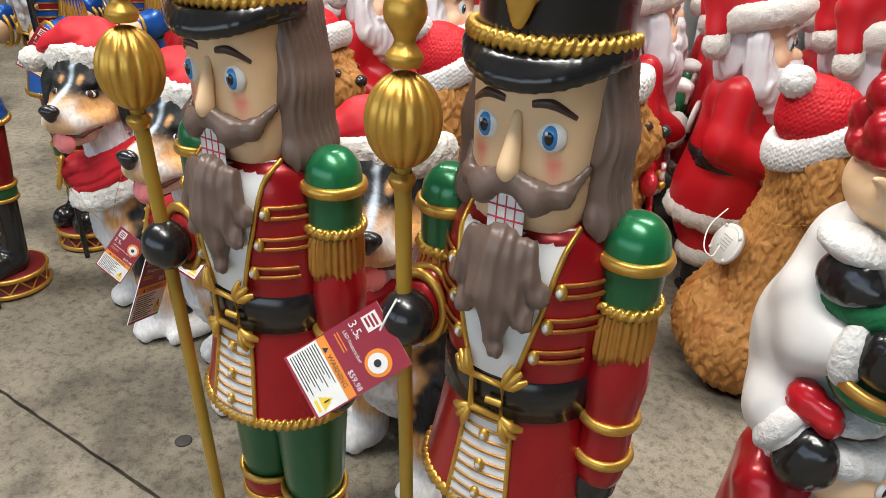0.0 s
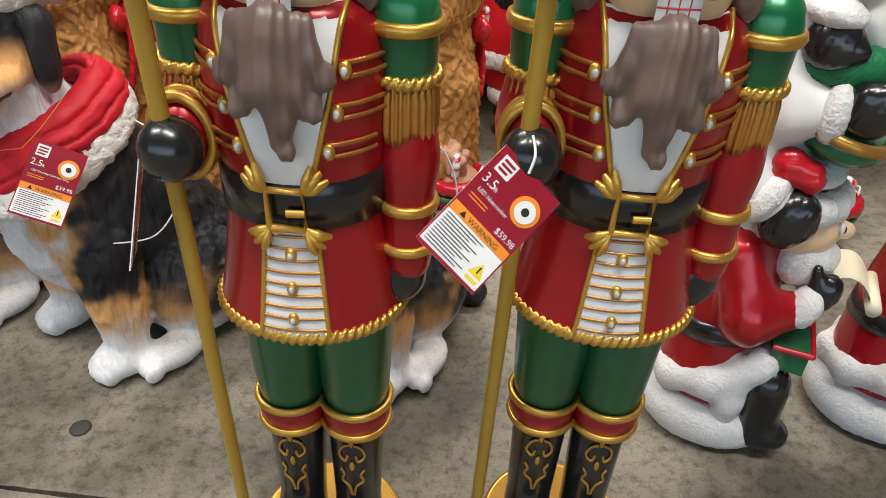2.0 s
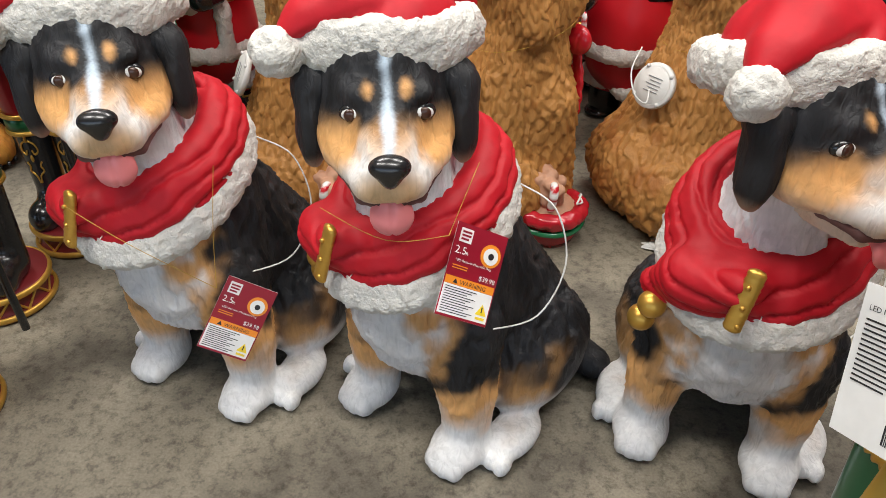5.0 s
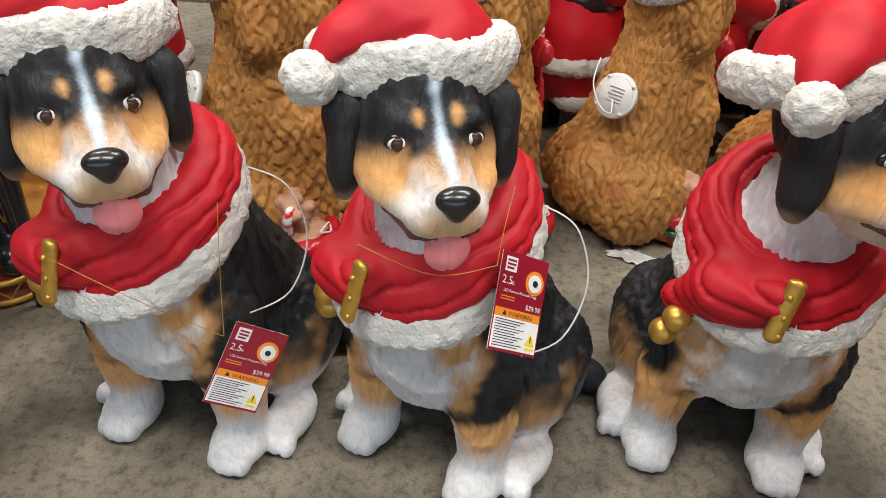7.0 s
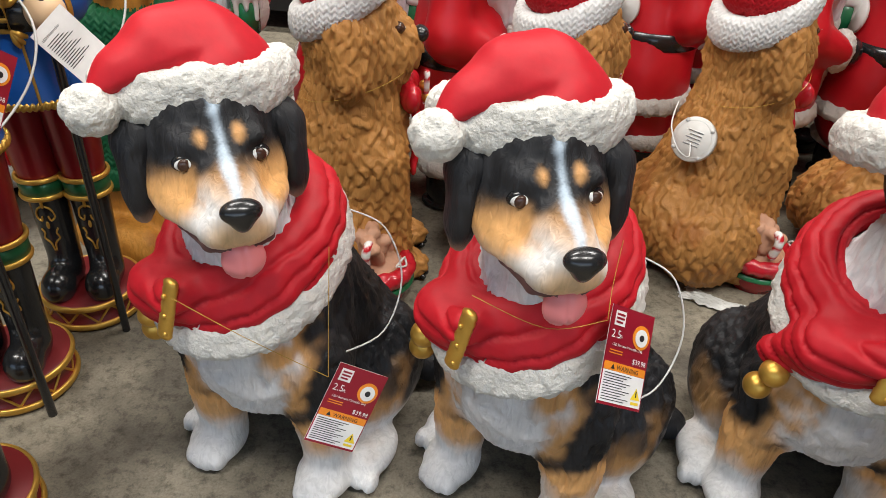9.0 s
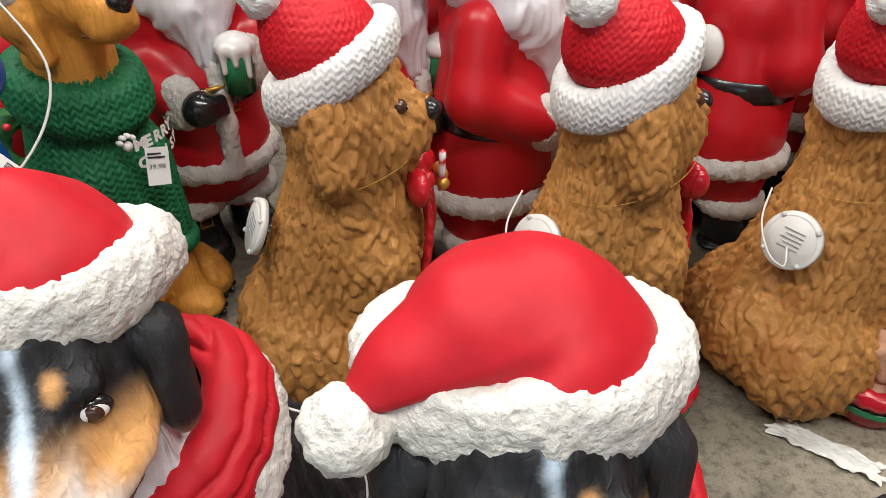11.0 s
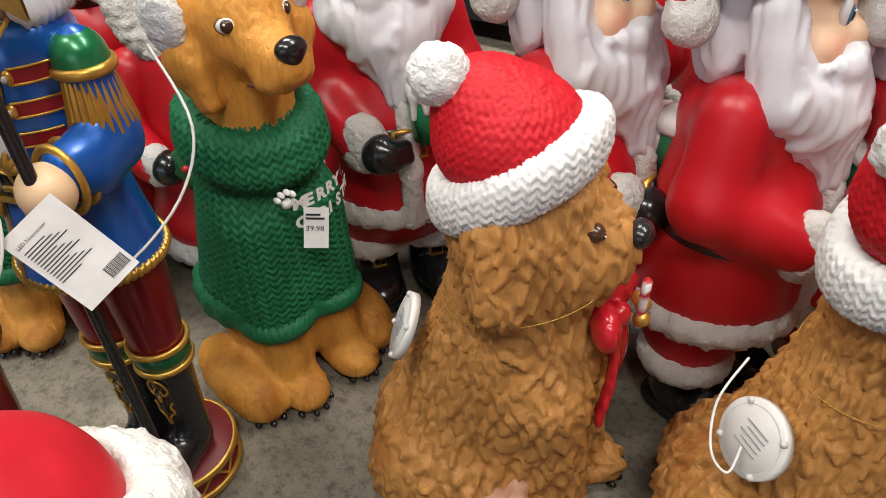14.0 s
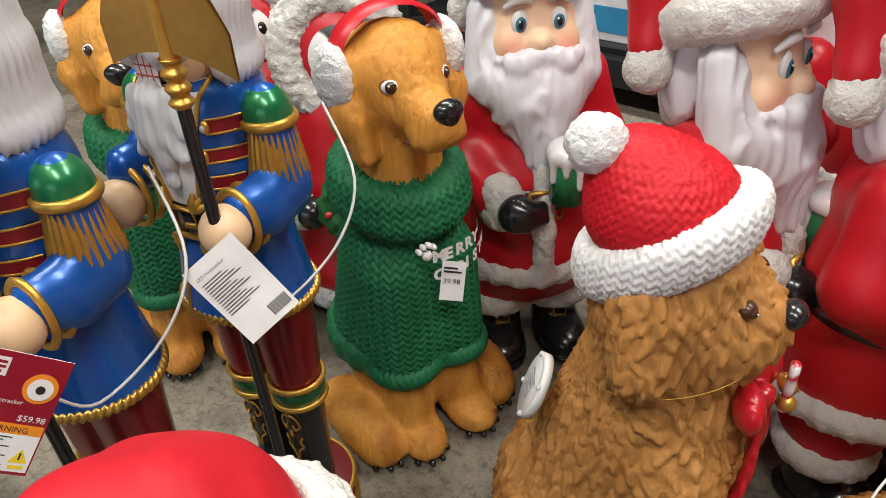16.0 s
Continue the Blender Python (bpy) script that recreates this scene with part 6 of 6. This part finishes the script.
def lettering(text, size, material, parent, x, z, y=-0.0012, align="LEFT", bold=0.0):
    cu = bpy.data.curves.new("lettering", "FONT")
    cu.body, cu.size, cu.align_x = text, size, align
    cu.resolution_u = 2
    cu.offset = bold
    tmp = bpy.data.objects.new("lettering", cu)
    scene.collection.objects.link(tmp)
    bpy.context.view_layer.update()
    me = bpy.data.meshes.new_from_object(tmp.evaluated_get(bpy.context.evaluated_depsgraph_get()))
    bpy.data.objects.remove(tmp)
    bpy.data.curves.remove(cu)
    me.materials.clear()
    me.materials.append(material)
    ob = new("lettering", me)
    ob.parent = parent
    ob.matrix_basis = pose(x, y, z, 90, 0, 0)
    return ob


INK_RED = plain_material("dark_red_print", (0.27, 0.008, 0.022), 0.32)
INK_WHITE = plain_material("white_print", (0.78, 0.77, 0.75), 0.45)
INK_ORANGE = plain_material("orange_print", (0.80, 0.26, 0.02), 0.4)
INK_YELLOW = plain_material("yellow_print", (0.80, 0.58, 0.03), 0.4)
INK_BLACK = plain_material("black_print", (0.02, 0.02, 0.022), 0.4)
WIRE_WHITE = plain_material("white_cable", (0.72, 0.71, 0.68), 0.45)
THREAD = plain_material("gold_thread", (0.50, 0.30, 0.05), 0.45, 0.5)
CLEARFILM = plain_material("milky_film", (0.55, 0.55, 0.52), 0.25)


def disc(name, r, y, x, z, material, parent, n=28):
    bm = bmesh.new()
    bmesh.ops.create_cone(bm, cap_ends=True, segments=n, radius1=r, radius2=r, depth=0.0004)
    bmesh.ops.transform(bm, matrix=pose(x, y, z, 90, 0, 0), verts=bm.verts[:])
    return solid(name, bm, material, parent)


def axes_pose(c, right, down):
    r = Vector(right).normalized()
    u = -Vector(down)
    u = (u - r * u.dot(r)).normalized()
    y = u.cross(r)
    return Matrix(((r.x, y.x, u.x, c[0]), (r.y, y.y, u.y, c[1]), (r.z, y.z, u.z, c[2]), (0, 0, 0, 1)))


def price_tag(m, feet, name_line, price, label):
    """A two-sided card, 68 by 107 mm, printed side towards its own -y."""
    W, H = 0.068, 0.107
    t = tagged(new("price_tag"), label, "price tag", "hanging tags")
    card = blocks("card", INK_WHITE, [(-W / 2, -0.0002, -H / 2, W / 2, 0.0008, H / 2)], t)
    blocks("front_print", INK_RED, [(-W / 2, -0.0006, -H / 2, W / 2, -0.0003, H / 2)], t)
    blocks("logo", INK_WHITE, [(-0.028, -0.0012, 0.032, -0.012, -0.0007, 0.048)], t)
    for i in range(3):
        blocks("logo_line", INK_RED, [(-0.026, -0.0016, 0.0345 + i * 0.0042, -0.014 - 0.002 * (i == 0), -0.0013, 0.0368 + i * 0.0042)], t)
    disc("ring", 0.0135, -0.001, 0.017, 0.026, INK_ORANGE, t)
    disc("ring", 0.0098, -0.0016, 0.017, 0.0255, INK_WHITE, t)
    disc("ring", 0.0037, -0.0022, 0.017, 0.0255, INK_BLACK, t)
    lettering(feet, 0.0125, INK_WHITE, t, -0.030, 0.0185)
    lettering("ft", 0.006, INK_WHITE, t, -0.0155, 0.0185)
    lettering(name_line, 0.0052 if len(name_line) < 18 else 0.0042, INK_WHITE, t, -0.026, 0.010)
    for i in range(2):
        blocks("small_print", INK_ORANGE, [(-0.028, -0.001, 0.0045 - i * 0.003, -0.008, -0.0007, 0.0056 - i * 0.003)], t)
    lettering(price, 0.008, INK_WHITE, t, 0.031, -0.0045, align="RIGHT")
    blocks("warning_band", INK_ORANGE, [(-0.0325, -0.001, -0.0165, 0.0325, -0.0007, -0.0075)], t)
    lettering("WARNING", 0.0072, INK_BLACK, t, 0.004, -0.0148, -0.0014, "CENTER")
    lettering("\u25b2", 0.0072, INK_BLACK, t, -0.023, -0.0148, -0.0014)
    blocks("warning_box", INK_WHITE, [(-0.0325, -0.001, -0.0505, 0.0325, -0.0007, -0.0168)], t)
    for i in range(11):
        blocks("text_line", INK_BLACK, [(-0.030, -0.0014, -0.0201 - i * 0.0028, 0.012 - 0.006 * ((i * 7) % 3), -0.0011, -0.0192 - i * 0.0028)], t)
    bm = bmesh.new()
    bm.faces.new([bm.verts.new(p) for p in ((0.0155, -0.0014, -0.042), (0.0305, -0.0014, -0.042), (0.023, -0.0014, -0.029))])
    solid("warning_triangle", bm, INK_YELLOW, t)
    blocks("triangle_mark", INK_BLACK, [(0.0223, -0.0018, -0.039, 0.0237, -0.0015, -0.0325)], t)
    blocks("triangle_text", INK_YELLOW, [(0.017, -0.0014, -0.0475, 0.029, -0.0011, -0.0445)], t)
    # plain back with small text and bar code
    lettering("LED " + name_line.replace("LED ", ""), 0.0055, INK_BLACK, t, 0.028, 0.036, 0.0012).matrix_basis = pose(0.028, 0.0012, 0.036, 90, 0, 180)
    for i in range(13):
        x1 = 0.028
        blocks("back_line", INK_BLACK, [(x1 - 0.026 - 0.018 * ((i * 5) % 4) / 3, 0.0009, 0.029 - i * 0.0036, x1, 0.0012, 0.0302 - i * 0.0036)], t)
    x = -0.03
    for i in range(16):
        w = 0.0006 + 0.0007 * ((i * 7) % 3 == 0)
        blocks("bar", INK_BLACK, [(x, 0.0009, -0.046, x + w, 0.0012, -0.032)], t)
        x += w + 0.0007
    t.matrix_basis = m
    return t


def strand(name, pts, r, material, label, category, group=""):
    """A thin line through points, as a round tube."""
    g = Figure()
    g.tube(pts, r, material, (0.5, 0.5, 0.5), n=6, fine=6)
    return tagged(g.build(name), label, category, group)


TAGS = [
    (pose(0.860, -0.318, 0.612, -42, 42, -4), "3.5", "LED Nutcracker", "$59.98", "red price tag hanging from the nutcracker's black glove"),
    (pose(0.223, -0.092, 0.417, -36, 29, 26), "2.5", "LED Bernese Mountain Dog", "$39.98", "red price tag hung on the dog's scarf"),
    (pose(-0.094, -0.085, 0.275, -21, 31, 19), "2.5", "LED Bernese Mountain Dog", "$39.98", "red price tag hanging at the dog's chest"),
    (axes_pose((-0.577, 0.268, 0.572), (-0.019, -0.058, -0.033), (0.058, 0.041, -0.08)) @ pose(0, 0, 0), "3.5", "LED Nutcracker", "$59.98", "white back of a price tag on the axe handle"),
    (pose(-0.542, 0.02, 0.607, -12, 39, 67), "3.5", "LED Nutcracker", "$59.98", "red price tag hanging from the blue nutcracker"),
    (pose(0.545, -0.335, 0.582, 14, 20, 122), "3.5", "LED Nutcracker", "$59.98", "red and white price tag on the gold staff"),
]
for tg in TAGS:
    price_tag(*tg)

strand("tag_string", [(0.886, -0.300, 0.650), (0.889, -0.294, 0.664), (0.884, -0.276, 0.672)], 0.0012, WIRE_WHITE, "short white plastic loop holding the price tag", "string", "tag strings")
strand("tag_string", [(0.195, -0.09, 0.465), (0.20, -0.05, 0.48), (0.21, 0.0, 0.51)], 0.0005, THREAD, "thin gold thread from scarf to price tag", "string", "tag strings")
strand("tag_string", [(0.195, -0.09, 0.465), (0.13, -0.115, 0.465), (0.05, -0.10, 0.485)], 0.0005, THREAD, "thin gold thread across the dog's chest", "string", "tag strings")
strand("tag_string", [(-0.115, -0.085, 0.325), (-0.118, -0.06, 0.40), (-0.125, -0.02, 0.47)], 0.0005, THREAD, "thin gold thread from scarf to price tag", "string", "tag strings")
strand("tag_string", [(-0.116, -0.085, 0.325), (-0.20, -0.115, 0.40), (-0.28, -0.11, 0.44)], 0.0005, THREAD, "thin gold thread across the dog's chest", "string", "tag strings")
for ox, oy, rr in ((0.112, 0.005, -27), (-0.252, 0.01, -13), (0.563, 0.052, -8)):
    M = pose(ox, oy, 0, 0, 0, rr)
    pts = [tuple(M @ Vector(p)) for p in ((0.09, 0.13, 0.44), (0.135, 0.15, 0.41), (0.165, 0.14, 0.34), (0.16, 0.09, 0.28), (0.125, 0.03, 0.275))]
    strand("power_wire", pts, 0.0013, WIRE_WHITE, "thin white wire hanging down the dog's back", "wire", "white wires")
for ox, oy, rr in ((-0.25, 0.62, 100), (0.160, 0.705, 117), (0.542, 0.800, 117), (0.98, 0.895, 117)):
    M = pose(ox, oy, 0, 0, 0, rr)
    pts = [tuple(M @ Vector(p)) for p in ((-0.062, 0.160, 0.335), (-0.085, 0.176, 0.318), (-0.065, 0.192, 0.33), (-0.02, 0.182, 0.36), (0.02, 0.145, 0.39))]
    if rr != 100:
        strand("battery_wire", pts, 0.0016, WIRE_WHITE, "looped white wire on the round battery cover", "wire", "white wires")
    pts = [tuple(M @ Vector((0.106 * math.cos(a) , -0.008 + 0.108 * math.sin(a), 0.432 - 0.035 * math.sin(a)))) for a in np.linspace(0.2, 6.0, 22)]
    strand("neck_thread", pts, 0.0006, THREAD, "thin gold thread round the dog's neck", "string", "neck threads")
for ox, oy in ((-0.73, 0.36), (-0.745, 0.135)):
    M = pose(ox, oy, 0, 0, 0, 15)
    pts = [tuple(M @ Vector(p)) for p in ((0.10, 0.09, 0.70), (0.155, 0.06, 0.62), (0.15, 0.01, 0.55), (0.11, -0.06, 0.50), (0.10, -0.095, 0.535))]
    strand("lamp_wire", pts, 0.0019, WIRE_WHITE, "white wire looping beside the blue nutcracker", "wire", "white wires")

# lettering and tag on the green sweater
Mr = pose(-0.707, 0.643, 0, 0, 0, 76)
for txt, z in (("MERRY", 0.425), ("CHRISTMAS", 0.392)):
    n = len(txt)
    for i, ch in enumerate(txt):
        x = -0.028 + 0.0175 * i
        ang = x / 0.10
        holder = tagged(new("sweater_letter"), "white raised letter on the green sweater", "letter", "sweater letters")
        lettering(ch, 0.027, INK_WHITE, holder, 0, 0, bold=0.0013)
        holder.matrix_basis = Mr @ Matrix.Translation((math.sin(ang) * 0.112, 0.006 - math.cos(ang) * 0.130, z)) @ pose(0, 0, 0, 0, 0, math.degrees(ang))
tagp = tagged(new("clearance_tag"), "white clearance tag with black price on the sweater", "price tag", "hanging tags")
blocks("card", INK_WHITE, [(-0.018, -0.0004, -0.032, 0.018, 0.0004, 0.032)], tagp)
lettering("39.98", 0.012, INK_BLACK, tagp, -0.015, -0.004)
blocks("text_line", INK_BLACK, [(-0.015, -0.0014, 0.014, 0.012, -0.001, 0.017)], tagp)
blocks("text_line", INK_BLACK, [(-0.015, -0.0014, 0.02, 0.006, -0.001, 0.023)], tagp)
tagp.matrix_basis = pose(-0.575, 0.60, 0.392, -12, 8, 40)

# ---- scraps on the floor ----


def scrap(x, y, turn, sx, sy, label):
    bm = bmesh.new()
    n = 22
    vs = [[bm.verts.new((sx * (i / n - 0.5) * (1 + 0.2 * noise.noise((j * 0.3, 1, x))), sy * (j / n - 0.5) * (1 + 0.3 * noise.noise((i * 0.3, 5, x))),
                         0.006 + 0.012 * abs(noise.noise((i * 0.35 + x * 9, j * 0.35, 2))) + 0.006 * noise.noise((i * 0.8, j * 0.8, x)))) for j in range(n + 1)] for i in range(n + 1)]
    for i in range(n):
        for j in range(n):
            bm.faces.new((vs[i][j], vs[i + 1][j], vs[i + 1][j + 1], vs[i][j + 1]))
    zmin = min(v.co.z for v in bm.verts)
    for v in bm.verts:
        v.co.z -= zmin
    ob = solid("plastic_scrap", bm, CLEARFILM)
    for p in ob.data.polygons:
        p.use_smooth = True
    ob.matrix_basis = pose(x, y, 0.001, 0, 0, turn)
    return tagged(ob, label, "scrap", "floor scraps")


scrap(0.56, 0.585, -25, 0.17, 0.045, "crumpled milky plastic film on the concrete floor")
scrap(-0.84, 0.90, 28, 0.16, 0.02, "thin strip of clear plastic on the concrete floor")
g_ = Figure()
g_.lathe([(0.0, 0.0), (0.016, 0.0), (0.017, 0.0015), (0.012, 0.0028), (0.0, 0.003)], MATTE, (0.05, 0.048, 0.045), (0, 0, 0), n=24)
spot = g_.build("floor_plug")
spot.matrix_basis = pose(0.21, -0.166, 0.0, 0, 0, 0)
tagged(spot, "dark round plug set in the concrete floor", "floor plug")

# ---- shelf rack behind the figures ----
rack = tagged(new("storage_rack"), "dark steel store rack standing behind the figures", "rack")
for x in (-2.2, -0.4, 1.4, 3.2):
    for y in (2.15, 2.95):
        blocks("upright", STEEL, [(x - 0.035, y - 0.03, 0, x + 0.035, y + 0.03, 2.6)], rack, bevel=0.004)
for z in (0.14, 1.15, 2.2):
    for y in (2.14, 2.94):
        blocks("beam", STEEL, [(-2.2, y - 0.025, z - 0.05, 3.2, y + 0.025, z + 0.05)], rack, bevel=0.004)
    blocks("deck", STEEL, [(-2.2, 2.16, z + 0.052, 3.2, 2.94, z + 0.07)], rack)
for i in range(11):
    x = -1.75 + i * 0.42
    if abs(x + 0.4) < 0.28 or abs(x - 1.4) < 0.26:
        continue
    bx = tagged(new("carton"), "white cardboard carton with blue print on the rack", "carton", "cartons on the rack")
    hh = 0.42 + 0.1 * ((i * 3) % 4) / 3
    blocks("box", BOXBOARD, [(-0.18, -0.2, 0, 0.18, 0.2, hh)], bx, bevel=0.004)
    blocks("blue_panel", BOXBLUE, [(-0.165, -0.2025, 0.03, 0.165, -0.2, 0.12)], bx)
    blocks("picture", INK_BLACK, [(-0.14, -0.2025, hh - 0.2, 0.06, -0.2, hh - 0.05)], bx)
    blocks("text_bar", INK_BLACK, [(-0.14, -0.2025, hh - 0.25, 0.12, -0.2, hh - 0.225)], bx)
    bx.matrix_basis = pose(x, 2.42, 0.21, 0, 0, ((i * 37) % 7) - 3)
